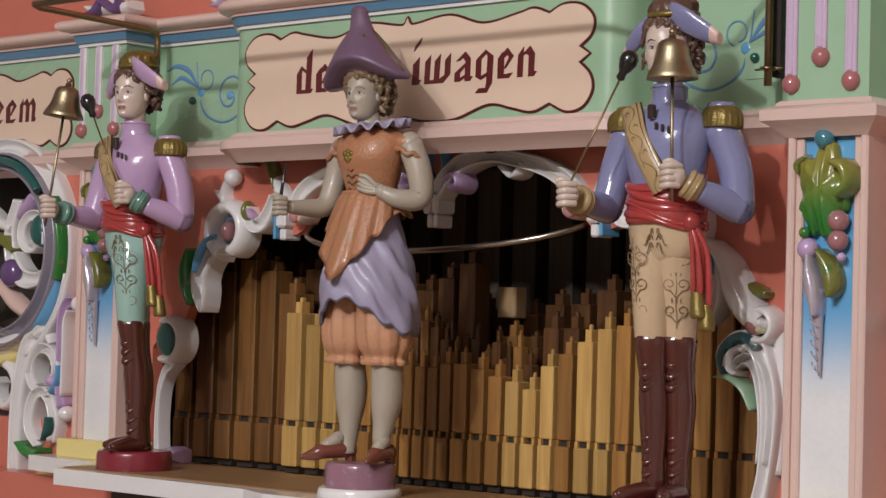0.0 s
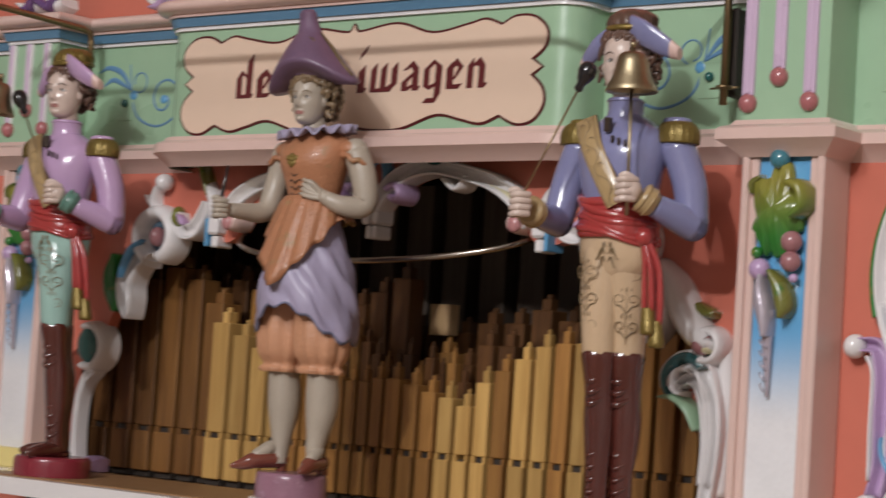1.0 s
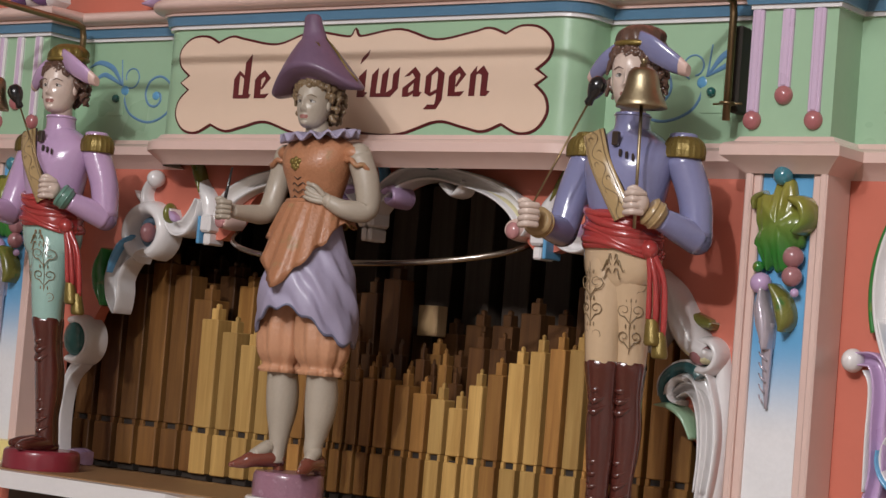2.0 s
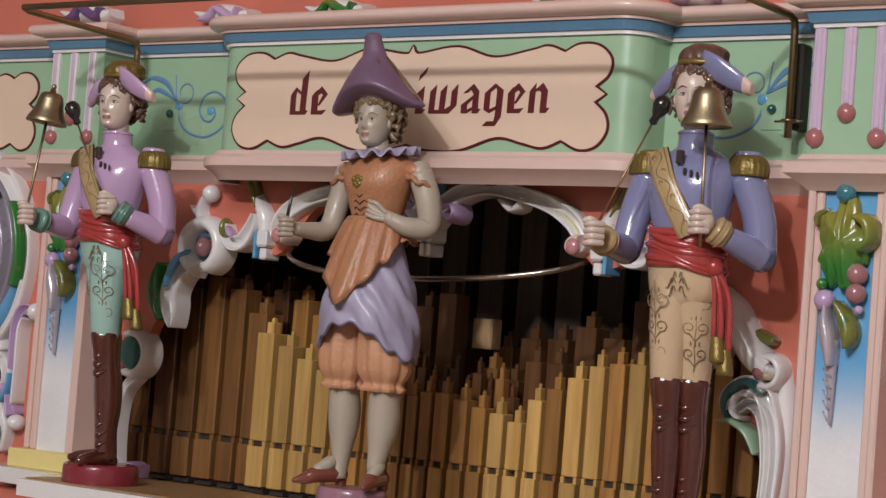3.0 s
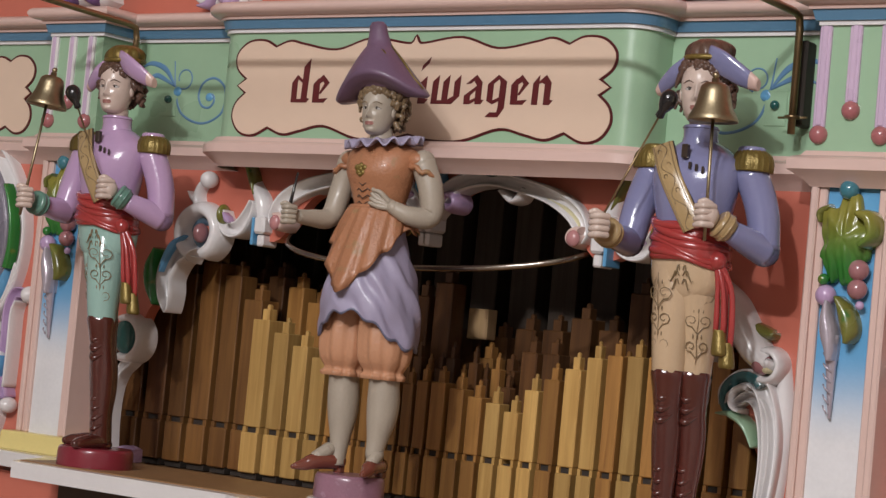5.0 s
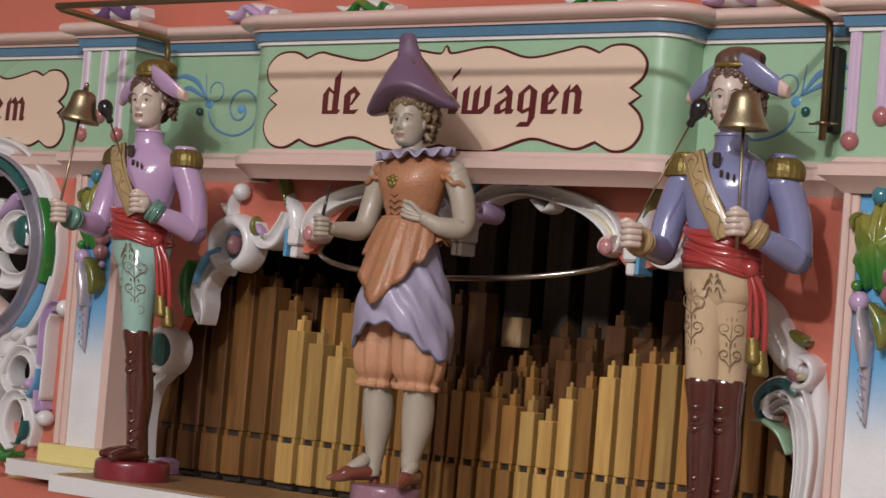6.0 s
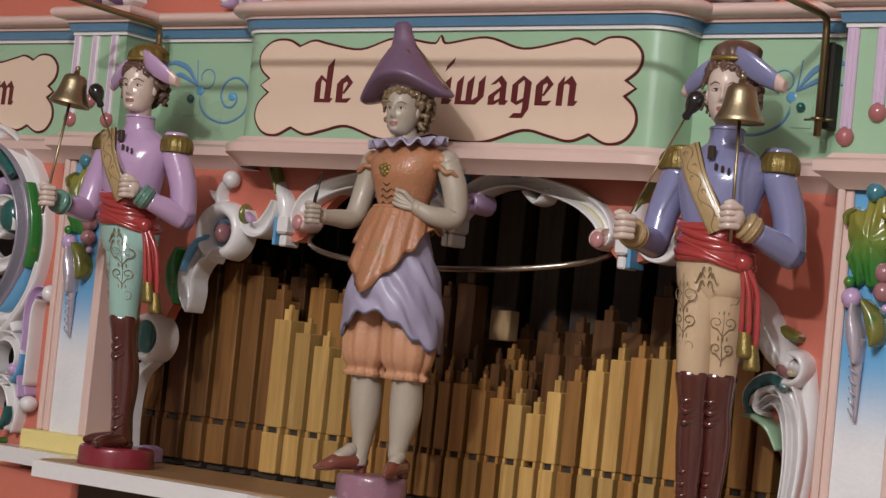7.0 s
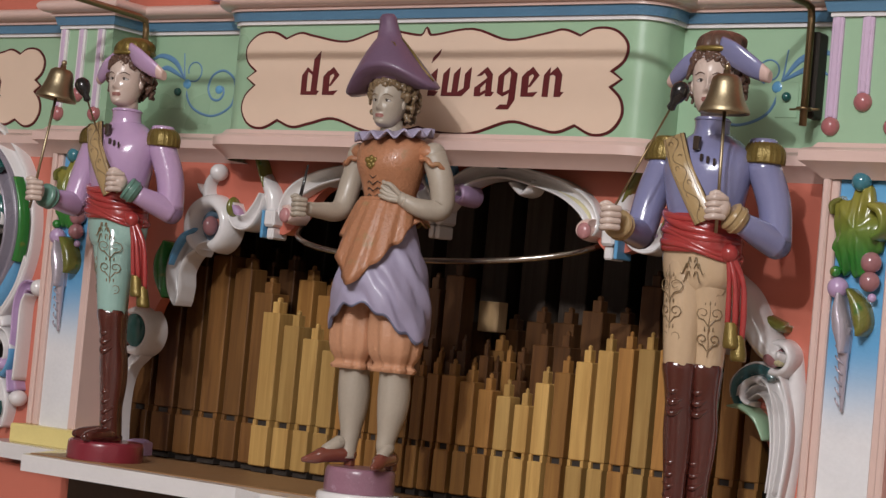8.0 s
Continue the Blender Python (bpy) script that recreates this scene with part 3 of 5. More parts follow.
# ---- ornament over the cornice ----
def cornice_ornament(x, base):
    t = thing("crest_ornament", "carved white ornament with violet shading over the cornice", "ornament", "crest ornaments")
    y = FRONT + 0.022 if abs(x) > 0.5 else WALL + 0.011
    bm = bmesh.new()
    ribbon(bm, [(x - 0.046, 1.853, 0.003), (x - 0.030, 1.848, 0.009), (x - 0.012, 1.852, 0.013), (x + 0.010, 1.850, 0.013), (x + 0.030, 1.847, 0.010), (x + 0.044, 1.850, 0.006)], y, 0.030)
    part("white_scroll", bm, WHITE, t)
    bm = bmesh.new()
    ribbon(bm, [(x - 0.034, 1.842, 0.002), (x - 0.020, 1.845, 0.006), (x - 0.008, 1.856, 0.005), (x + 0.006, 1.850, 0.006), (x + 0.022, 1.844, 0.006), (x + 0.030, 1.856, 0.002)], y - 0.022, 0.016)
    part("shaded_hollow", bm, base, t)


for x, m in ((-0.545, VIOLET), (-0.345, LILAC), (-0.16, LEAF), (0.17, LEAF), (0.345, LILAC), (0.55, VIOLET)):
    cornice_ornament(x, m)


# ---- carved, painted ornament ----
def carving(name, label, group=""):
    return thing(name, label, "carving", group)


CHANNELLED = ("arch_band", "stem", "scroll", "inner_scroll", "horn", "ring", "outer_band", "sweep_band", "lilac_band", "loop", "lower_loop", "lower_bow", "fret_stem", "fret_scroll")


def arch_carving(s):
    t = carving("arch_carving", "white glossy carved scrollwork with blue and yellow shading round the arch", "arch carvings")
    Y = WALL + 0.012

    def spread(x):
        """The foot of the arch stands a little further out than its crown."""
        return x + (0.013 if s > 0 else 0.022) * max(0.0, min(1.0, (x - 0.12) / 0.07)) * max(0.0, min(1.0, (0.31 - x) / 0.07))

    def rib(name, m, pts, depth=0.030, y=Y):
        bm = bmesh.new()
        near = 0.022 if s > 0 and name.startswith("acanthus") else 0.013 if s > 0 and name in ("teal_scroll", "scroll_rim", "scroll", "inner_scroll", "red_hollow", "green_lip") else 0.0
        ribbon(bm, [(s * (spread(x) + near * max(0.0, min(1.0, (0.475 - x) / 0.04))), z, w) for x, z, w in pts], y, depth, hollow=name in CHANNELLED)
        return part(name, bm, m, t)

    def orb(name, m, x, z, r, y=WALL - 0.012):
        bm = bmesh.new()
        ball(bm, (s * spread(x), y, z), r, u=18, v=12)
        return part(name, bm, m, t)

    rib("arch_band", WHITE, [(0.203, 1.566, 0.004), (0.204, 1.580, 0.009), (0.190, 1.600, 0.011), (0.165, 1.617, 0.010), (0.130, 1.628, 0.009), (0.090, 1.635, 0.009), (0.052, 1.630, 0.010), (0.026, 1.615, 0.010), (0.004, 1.590, 0.009)])
    rib("yellow_shading", YELLOWWASH, [(0.197, 1.575, 0.001), (0.193, 1.588, 0.0034), (0.178, 1.603, 0.0036), (0.158, 1.615, 0.001)], 0.008, Y - 0.014)
    rib("pink_curl", PINK, curl(0.197, 1.571, 0.011, 0.004, 60, 420, 0.005, 0.003, 10), 0.034)
    orb("pink_eye", ROSE, 0.197, 1.571, (0.0085, 0.006, 0.0095), WALL - 0.020)
    rib("lilac_roll", LILAC, curl(0.036, 1.604, 0.012, 0.004, 150, -170, 0.006, 0.005, 8), 0.036)
    rib("arch_drop", WHITE, [(0.130, 1.626, 0.003), (0.125, 1.616, 0.006), (0.118, 1.610, 0.003), (0.112, 1.613, 0.005), (0.100, 1.622, 0.003)], 0.026)
    orb("green_boss", TEAL, 0.088, 1.645, (0.013, 0.010, 0.008))
    # stepped drop between the two arches
    bm = bmesh.new()
    box(bm, s * 0.001, s * 0.012, WALL - 0.016, WALL + 0.018, 1.570, 1.592, 0.003)
    box(bm, s * 0.001, s * 0.008, WALL - 0.012, WALL + 0.018, 1.554, 1.5695, 0.002)
    part("stepped_drop", bm, WHITE, t)
    rib("rosette_arm", SKY, [(0.006, 1.610, 0.004), (0.016, 1.622, 0.006), (0.012, 1.640, 0.005), (0.002, 1.646, 0.003)], 0.026)
    # block and horn beside the arch's foot
    bm = bmesh.new()
    box(bm, s * spread(0.217), s * spread(0.234), WALL - 0.018, WALL + 0.016, 1.556, 1.578, 0.003)
    box(bm, s * spread(0.220), s * spread(0.231), WALL - 0.013, WALL + 0.016, 1.541, 1.5555, 0.002)
    part("stepped_block", bm, WHITE, t)
    bm = bmesh.new()
    box(bm, s * spread(0.2345), s * spread(0.239), WALL - 0.016, WALL + 0.016, 1.542, 1.576, 0.001)
    part("blue_side", bm, SKY, t)
    rib("prong", WHITE, [(0.228, 1.575, 0.010), (0.232, 1.595, 0.012), (0.243, 1.612, 0.008), (0.258, 1.634, 0.002)], 0.028)
    rib("prong_tip", OLIVE, [(0.240, 1.605, 0.001), (0.250, 1.622, 0.006), (0.262, 1.640, 0.005), (0.266, 1.646, 0.001)], 0.020, Y - 0.010)
    rib("horn", WHITE, [(0.240, 1.596, 0.004), (0.250, 1.578, 0.008), (0.268, 1.562, 0.010), (0.290, 1.560, 0.010), (0.305, 1.570, 0.008), (0.309, 1.583, 0.004)], 0.032)
    rib("horn_lilac", LILAC, [(0.282, 1.568, 0.001), (0.292, 1.572, 0.005), (0.299, 1.580, 0.001)], 0.012, Y - 0.025)
    orb("horn_tip", OLIVE, 0.311, 1.578, (0.006, 0.012, 0.013))
    # great curl with its painted eye
    rib("great_curl", WHITE, curl(0.348, 1.554, 0.031, 0.028, -75, 250, 0.011, 0.010, 16), 0.036)
    rib("curl_blue", CURLBLUE, curl(0.348, 1.554, 0.017, 0.015, 0, 352, 0.009, 0.007, 14), 0.018)
    orb("curl_eye", PLUM, 0.346, 1.553, (0.0085, 0.012, 0.0125))
    rib("stalk", WHITE, [(0.352, 1.578, 0.010), (0.360, 1.596, 0.008), (0.356, 1.612, 0.006), (0.344, 1.622, 0.007)], 0.028)
    orb("stalk_knob", WHITE, 0.340, 1.621, (0.011, 0.013, 0.011))
    rib("stalk_leaf", WHITE, [(0.358, 1.590, 0.006), (0.370, 1.598, 0.005), (0.376, 1.606, 0.001)], 0.024)
    rib("stem", WHITE, [(0.362, 1.535, 0.014), (0.384, 1.522, 0.015), (0.396, 1.496, 0.013), (0.394, 1.474, 0.012), (0.390, 1.457, 0.006), (0.388, 1.449, 0.001)], 0.032)
    rib("stem_blue", SKY, [(0.362, 1.548, 0.001), (0.382, 1.536, 0.005), (0.394, 1.516, 0.004), (0.398, 1.500, 0.001)], 0.010, Y - 0.029)
    if s < 0: rib("green_leaf", LEAF, [(0.408, 1.530, 0.003), (0.418, 1.506, 0.010), (0.415, 1.482, 0.010), (0.402, 1.458, 0.002)], 0.034, Y - 0.008)
    # falling acanthus with berry
    if s > 0: rib("acanthus", WHITE, [(0.372, 1.535, 0.004), (0.392, 1.512, 0.011), (0.404, 1.484, 0.017), (0.420, 1.462, 0.016), (0.440, 1.452, 0.011), (0.450, 1.456, 0.004)], 0.044)
    if s > 0: rib("acanthus_yellow", YELLOWWASH, [(0.404, 1.468, 0.001), (0.420, 1.455, 0.006), (0.440, 1.446, 0.005), (0.448, 1.448, 0.001)], 0.014, Y - 0.027)
    if s > 0: rib("acanthus_leaf", OLIVE, [(0.404, 1.500, 0.001), (0.418, 1.487, 0.007), (0.434, 1.482, 0.006), (0.446, 1.484, 0.001)], 0.030)
    if s > 0: rib("berry_cup", WHITE, curl(0.456, 1.450, 0.016, 0.015, -110, 110, 0.006, 0.006, 8), 0.038)
    if s > 0: orb("berry", PLUM, 0.453, 1.451, 0.0115, WALL - 0.020)
    if s > 0: rib("cup_stem", WHITE, [(0.470, 1.452, 0.008), (0.472, 1.430, 0.010), (0.474, 1.400, 0.012), (0.474, 1.350, 0.010), (0.472, 1.300, 0.008)], 0.022)
    # lower scroll and foot
    if s > 0: rib("teal_scroll", TEALWASH, curl(0.420, 1.412, 0.027, 0.020, 35, 255, 0.010, 0.006, 14), 0.036)
    if s > 0: rib("scroll_rim", WHITE, curl(0.420, 1.411, 0.015, 0.011, 60, 270, 0.005, 0.003, 11), 0.040)
    rib("scroll", WHITE, [(0.398, 1.405, 0.004), (0.400, 1.422, 0.007), (0.420, 1.436, 0.009), (0.442, 1.428, 0.010), (0.458, 1.405, 0.010), (0.466, 1.375, 0.010), (0.466, 1.340, 0.009), (0.460, 1.300, 0.008), (0.450, 1.268, 0.009), (0.444, 1.255, 0.010)] if s > 0 else [(0.440, 1.394, 0.004), (0.454, 1.382, 0.007), (0.468, 1.366, 0.005), (0.476, 1.340, 0.0035), (0.478, 1.300, 0.0035), (0.476, 1.256, 0.005)], 0.034 if s > 0 else 0.022)
    if s > 0: rib("inner_scroll", WHITE, [(0.408, 1.404, 0.004), (0.424, 1.416, 0.006), (0.440, 1.408, 0.007), (0.452, 1.384, 0.007), (0.456, 1.350, 0.006), (0.452, 1.310, 0.005)], 0.032)
    if s > 0: rib("red_hollow", RED, [(0.424, 1.398, 0.003), (0.436, 1.394, 0.007), (0.446, 1.376, 0.003)], 0.018)
    if s > 0: rib("green_lip", GREEN, [(0.394, 1.396, 0.002), (0.408, 1.396, 0.005), (0.426, 1.385, 0.005), (0.440, 1.364, 0.002)], 0.040)
    if s < 0:
        orb("bowl", TEAL, 0.458, 1.414, (0.020, 0.012, 0.024), WALL - 0.010)
        rib("bowl_rim", WHITE, curl(0.456, 1.412, 0.026, 0.026, 70, 290, 0.007, 0.007, 12), 0.034)
    rib("foot_roll", LILAC, [(0.430, 1.262, 0.008), (0.448, 1.262, 0.012), (0.464, 1.260, 0.008)], 0.034)


arch_carving(1)
arch_carving(-1)


def grape_drop(s):
    """Vine leaf, grapes and a long twisted drop that hang on a pilaster."""
    t = carving("vine_carving", "carved vine leaf and grapes over a silver drop on the pilaster", "vine carvings")
    cx = s * PIL
    Y = FRONT + 0.009
    bm = bmesh.new()
    ball(bm, (cx - 0.002, Y - 0.010, 1.632), (0.0105, 0.010, 0.0100))
    part("blue_bead", bm, BEAD, t, "glossy blue-green bead")
    bm = bmesh.new()
    # a lobed leaf, ribbed and cupped
    rings, n = [], 72
    for k, q in enumerate((0.0, 0.14, 0.28, 0.42, 0.56, 0.70, 0.84, 0.94, 1.0)):
        row = []
        for i in range(n):
            a = 2 * math.pi * i / n
            lobes = 1 + 0.10 * math.sin(5 * a + 0.6) + 0.06 * math.sin(11 * a)
            x, z = 0.0280 * q * lobes * math.cos(a), 0.042 * q * lobes * math.sin(a) * (1.15 if math.sin(a) < 0 else 1)
            y = -0.017 + 0.013 * q ** 2.2 - 0.003 * math.cos(5 * a + 0.6) * q + 0.0022 * math.cos(x * 620 + 25 * z) * (0.4 + 0.6 * q)
            row.append(bm.verts.new((cx - 0.001 + x * (1 - 0.15 * (z < -0.02)), Y - 0.006 + y, 1.583 + z)))
        rings.append(row)
    back = [bm.verts.new((v.co.x, Y - 0.001, v.co.z)) for v in rings[-1]]
    for a, b in zip(rings[1:] + [rings[-1]], rings[2:] + [back]):
        if a is b:
            continue
        for i in range(n):
            bm.faces.new((a[i], a[(i + 1) % n], b[(i + 1) % n], b[i]))
    for i in range(n):
        bm.faces.new((rings[1][i], rings[1][(i + 1) % n], rings[0][0]))
    bmesh.ops.delete(bm, geom=[v for v in rings[0][1:]], context="VERTS")
    part("vine_leaf", bm, VINE, t, "olive and green glossy vine leaf", smooth=True)
    bm = bmesh.new()
    ribbon(bm, [(cx + 0.014, 1.608, 0.005), (cx + 0.026, 1.603, 0.008), (cx + 0.030, 1.587, 0.007), (cx + 0.020, 1.575, 0.004)], Y, 0.030)
    part("curled_lobe", bm, VINE, t)
    bm = bmesh.new()
    ribbon(bm, [(cx - 0.020, 1.615, 0.003), (cx - 0.031, 1.608, 0.005), (cx - 0.030, 1.598, 0.002)], Y, 0.016)
    part("tendril", bm, OLIVE, t)
    for x, z, r, m in ((0.015, 1.552, 0.0108, PLUM), (0.015, 1.533, 0.0104, PLUM), (-0.018, 1.525, 0.0108, LILAC), (0.019, 1.517, 0.0045, LILAC), (-0.022, 1.541, 0.006, LEAF)):
        bm = bmesh.new()
        ball(bm, (cx + x, Y - 0.010, z), r, u=18, v=12)
        part("grape", bm, m, t)
    bm = bmesh.new()
    ribbon(bm, [(cx - 0.004, 1.524, 0.003), (cx + 0.006, 1.507, 0.009), (cx + 0.011, 1.490, 0.009), (cx + 0.010, 1.478, 0.003)], Y, 0.022)
    part("small_leaf", bm, OLIVE, t)
    bm = bmesh.new()
    ribbon(bm, [(cx - 0.014, 1.520, 0.003), (cx - 0.015, 1.504, 0.007), (cx - 0.012, 1.488, 0.009), (cx - 0.009, 1.474, 0.007), (cx - 0.007, 1.460, 0.004)], Y, 0.020)
    line = [(cx - 0.009 + 0.0002 * i, Y - 0.007 + 0.0002 * i, 1.486 - 0.0056 * i) for i in range(16)]
    tube(bm, line, [0.0078 * (1 - 0.055 * i) * (1.0 + (0.05 if i % 2 else -0.04)) for i in range(16)], 14)
    for i in range(7):
        z, r = 1.478 - 0.0105 * i, 0.0078 * (1 - 0.095 * i)
        tube(bm, [(cx - 0.009 - r, Y - 0.008, z), (cx - 0.009 - r * 0.3, Y - 0.0075 - r * 0.9, z - 0.003), (cx - 0.009 + r * 0.7, Y - 0.0075 - r * 0.6, z - 0.008)], 0.0010, 6)
    part("twisted_drop", bm, SILVER, t, "silver and lilac twisted drop", smooth=True)


BEAD = mat("blue_green_bead_paint", (0.05, 0.20, 0.25), 0.12, coat=0.8, vary=0.2)
VINE = blend_z("vine_green_paint", (0.03, 0.19, 0.03), (0.24, 0.22, 0.04), 1.550, 1.612, 0.22)
grape_drop(1)
grape_drop(-1)


def drum_surround(s):
    t = carving("drum_surround", "carved white, grey-violet and blue scrollwork ring round a drum", "drum surrounds")
    cx, cz, Y = 0.82, 1.53, WALL + 0.012
    shift = 0.022 if s > 0 else 0.0

    def rib(name, m, pts, depth=0.030, y=Y):
        bm = bmesh.new()
        ribbon(bm, [(s * (x - shift), z, w) for x, z, w in pts], y, depth, hollow=name in CHANNELLED)
        return part(name, bm, m, t)

    def orb(name, m, x, z, r, y=WALL - 0.012):
        bm = bmesh.new()
        ball(bm, (s * (x - shift), y, z), r, u=18, v=12)
        return part(name, bm, m, t)

    rib("ring", GREYV, curl(cx, cz, 0.126, 0.126, 0, 360, 0.013, 0.013, 40), 0.040)
    rib("ring_top_shade", TEAL, curl(cx, cz, 0.127, 0.127, 75, 140, 0.006, 0.006, 12), 0.012, Y - 0.034)
    rib("outer_band", WHITE, curl(cx, cz, 0.148, 0.152, 75, 245, 0.011, 0.013, 24), 0.032)
    rib("outer_leaf", LEAF, curl(cx, cz, 0.146 if s < 0 else 0.163, 0.146 if s < 0 else 0.166, 150, 196, 0.003, 0.006, 10), 0.016 if s < 0 else 0.030, Y - 0.026 if s < 0 else Y)
    rib("blue_sweep", SKY, [(0.680, 1.490, 0.004), (0.694, 1.466, 0.010), (0.715, 1.440, 0.011), (0.735, 1.422, 0.004)], 0.026, Y - 0.010)
    rib("sweep_band", WHITE, [(0.672, 1.500, 0.008), (0.690, 1.458, 0.012), (0.722, 1.420, 0.016), (0.748, 1.390, 0.015), (0.762, 1.345, 0.012), (0.768, 1.290, 0.012), (0.768, 1.2, 0.012)], 0.034)
    rib("inner_sweep", WHITE, [(0.700, 1.400, 0.006), (0.715, 1.418, 0.009), (0.738, 1.412, 0.008)], 0.030)
    rib("lilac_band", LILAC, [(0.645, 1.458, 0.007), (0.664, 1.456, 0.008), (0.673, 1.432, 0.009), (0.673, 1.390, 0.008), (0.674, 1.345, 0.008), (0.668, 1.315, 0.009)], 0.032)
    rib("lilac_edge", WHITE, [(0.656, 1.447, 0.002), (0.663, 1.430, 0.003), (0.663, 1.380, 0.003), (0.664, 1.330, 0.003)], 0.036)
    orb("band_knob", WHITE, 0.640, 1.456, (0.011, 0.014, 0.012))
    orb("band_foot", WHITE, 0.660, 1.306, (0.012, 0.014, 0.011))
    rib("loop", WHITE, curl(0.712, 1.365, 0.030, 0.028, -60, 250, 0.008, 0.007, 16), 0.032)
    rib("loop_blue", SKY, curl(0.712, 1.365, 0.037, 0.037, 170, 235, 0.002, 0.004, 8), 0.020, Y - 0.016)
    orb("loop_knob", LILAC, 0.694, 1.350, (0.009, 0.012, 0.009))
    rib("lower_loop", WHITE, [(0.700, 1.335, 0.006), (0.728, 1.330, 0.009), (0.742, 1.305, 0.010), (0.740, 1.280, 0.009), (0.722, 1.262, 0.008)], 0.030)
    rib("lower_bow", WHITE, [(0.712, 1.335, 0.006), (0.694, 1.322, 0.009), (0.684, 1.295, 0.010), (0.688, 1.266, 0.008)], 0.032)
    rib("bow_teal", TEAL, [(0.690, 1.300, 0.001), (0.692, 1.285, 0.005), (0.698, 1.268, 0.002)], 0.014, Y - 0.026)
    rib("green_foot", LEAF, [(0.758, 1.262, 0.003), (0.742, 1.250, 0.009), (0.722, 1.247, 0.009), (0.705, 1.254, 0.003)], 0.040)
    rib("yellow_tail", YELLOW, [(0.728, 1.240, 0.004), (0.712, 1.222, 0.008), (0.700, 1.190, 0.008), (0.695, 1.150, 0.006)], 0.030)
    # fretwork inside the ring
    rib("fret_scroll", WHITE, curl(0.755, 1.550, 0.036, 0.014, 200, -130, 0.009, 0.007, 14), 0.026)
    orb("fret_teal", TEAL, 0.742, 1.558, (0.018, 0.012, 0.022), WALL - 0.006)
    rib("fret_stem", WHITE, [(0.715, 1.505, 0.004), (0.740, 1.490, 0.010), (0.775, 1.492, 0.014), (0.800, 1.520, 0.013), (0.805, 1.560, 0.010), (0.790, 1.600, 0.008)], 0.026)
    orb("fret_violet", VIOLET, 0.800, 1.498, (0.020, 0.013, 0.020), WALL - 0.010)
    rib("fret_leaf", OLIVE, [(0.842, 1.548, 0.004), (0.820, 1.545, 0.011), (0.790, 1.528, 0.003)], 0.034)
    rib("fret_arm", LILAC, [(0.795, 1.575, 0.004), (0.775, 1.595, 0.009), (0.762, 1.607, 0.006), (0.752, 1.600, 0.002)], 0.024)
    rib("fret_cross", WHITE, [(0.930, 1.560, 0.008), (0.880, 1.585, 0.012), (0.840, 1.570, 0.010), (0.805, 1.560, 0.008)], 0.026)
    rib("fret_low", PINK, [(0.720, 1.448, 0.004), (0.760, 1.440, 0.009), (0.800, 1.455, 0.012), (0.840, 1.480, 0.010), (0.90, 1.47, 0.010)], 0.024)
    rib("side_leaf", WHITE, [(0.752, 1.402, 0.006), (0.785, 1.404, 0.014), (0.825, 1.394, 0.016), (0.870, 1.400, 0.010)], 0.028)
    rib("side_yellow", YELLOW, [(0.770, 1.384, 0.003), (0.800, 1.378, 0.010), (0.840, 1.372, 0.008)], 0.024)
    rib("side_scroll", WHITE, curl(0.812, 1.335, 0.034, 0.018, 100, 400, 0.009, 0.006, 14), 0.028)


drum_surround(1)
drum_surround(-1)


# ---- curved rail before the pipes ----
def hoop():
    t = thing("nickel_hoop", "bowed nickel rail before the organ pipes", "rail")
    bm = bmesh.new()
    pts = [(0.215 * math.sin(radians(a)) , WALL - 0.005 - 0.085 * math.cos(radians(a)) + 0.02, 1.560 - 0.036 * math.cos(radians(a))) for a in range(-88, 89, 8)]
    tube(bm, pts, 0.0034, 10)
    part("hoop_bar", bm, CHROME, t, smooth=True)


hoop()


# ---- wooden organ pipes ----
def pipe(x, y, w, top, m, group, label, front=True, stopper=True, deep=None):
    t = thing("organ_pipe", label, "organ pipe", group, (x, y, 1.250))
    deep, h = deep or w * 1.15, top - 1.250
    g = w / 2
    if front:
        bm = bmesh.new()
        box(bm, -g, g, -0.003, deep * 0.5, 0.008, 0.0585, 0.0012)
        part("cap", bm, m, t)
        # Dark block in place of the shade inside the mouth.
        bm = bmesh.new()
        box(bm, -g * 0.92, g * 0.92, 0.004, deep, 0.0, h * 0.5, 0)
        part("mouth", bm, DARK, t, "pipe mouth filled dark for the shade inside")
        bm = bmesh.new()
        # body with a notch for the mouth at its foot
        box(bm, -g, g, 0.0, deep, 0.0655, h, 0.0012)
        box(bm, -g, -g * 0.62, 0.0, deep, 0.0575, 0.0655)
        box(bm, g * 0.62, g, 0.0, deep, 0.0575, 0.0655)
        body = part("body", bm, m, t)
    else:
        bm = bmesh.new()
        box(bm, -g, g, 0.0, deep, 0.0, h, 0.0012)
        body = part("body", bm, m, t)
    if stopper:
        bm = bmesh.new()
        k = 0.42
        box(bm, -g * k, g * k, deep * 0.25, deep * 0.75, h - 0.002, h + 0.014, 0.001)
        box(bm, -g * 0.2, g * 0.2, deep * 0.35, deep * 0.65, h + 0.012, h + 0.020, 0.002)
        part("stopper", bm, m, body)
    return t


def lerp(table, x):
    return float(np.interp(x, [p[0] for p in table], [p[1] for p in table]))


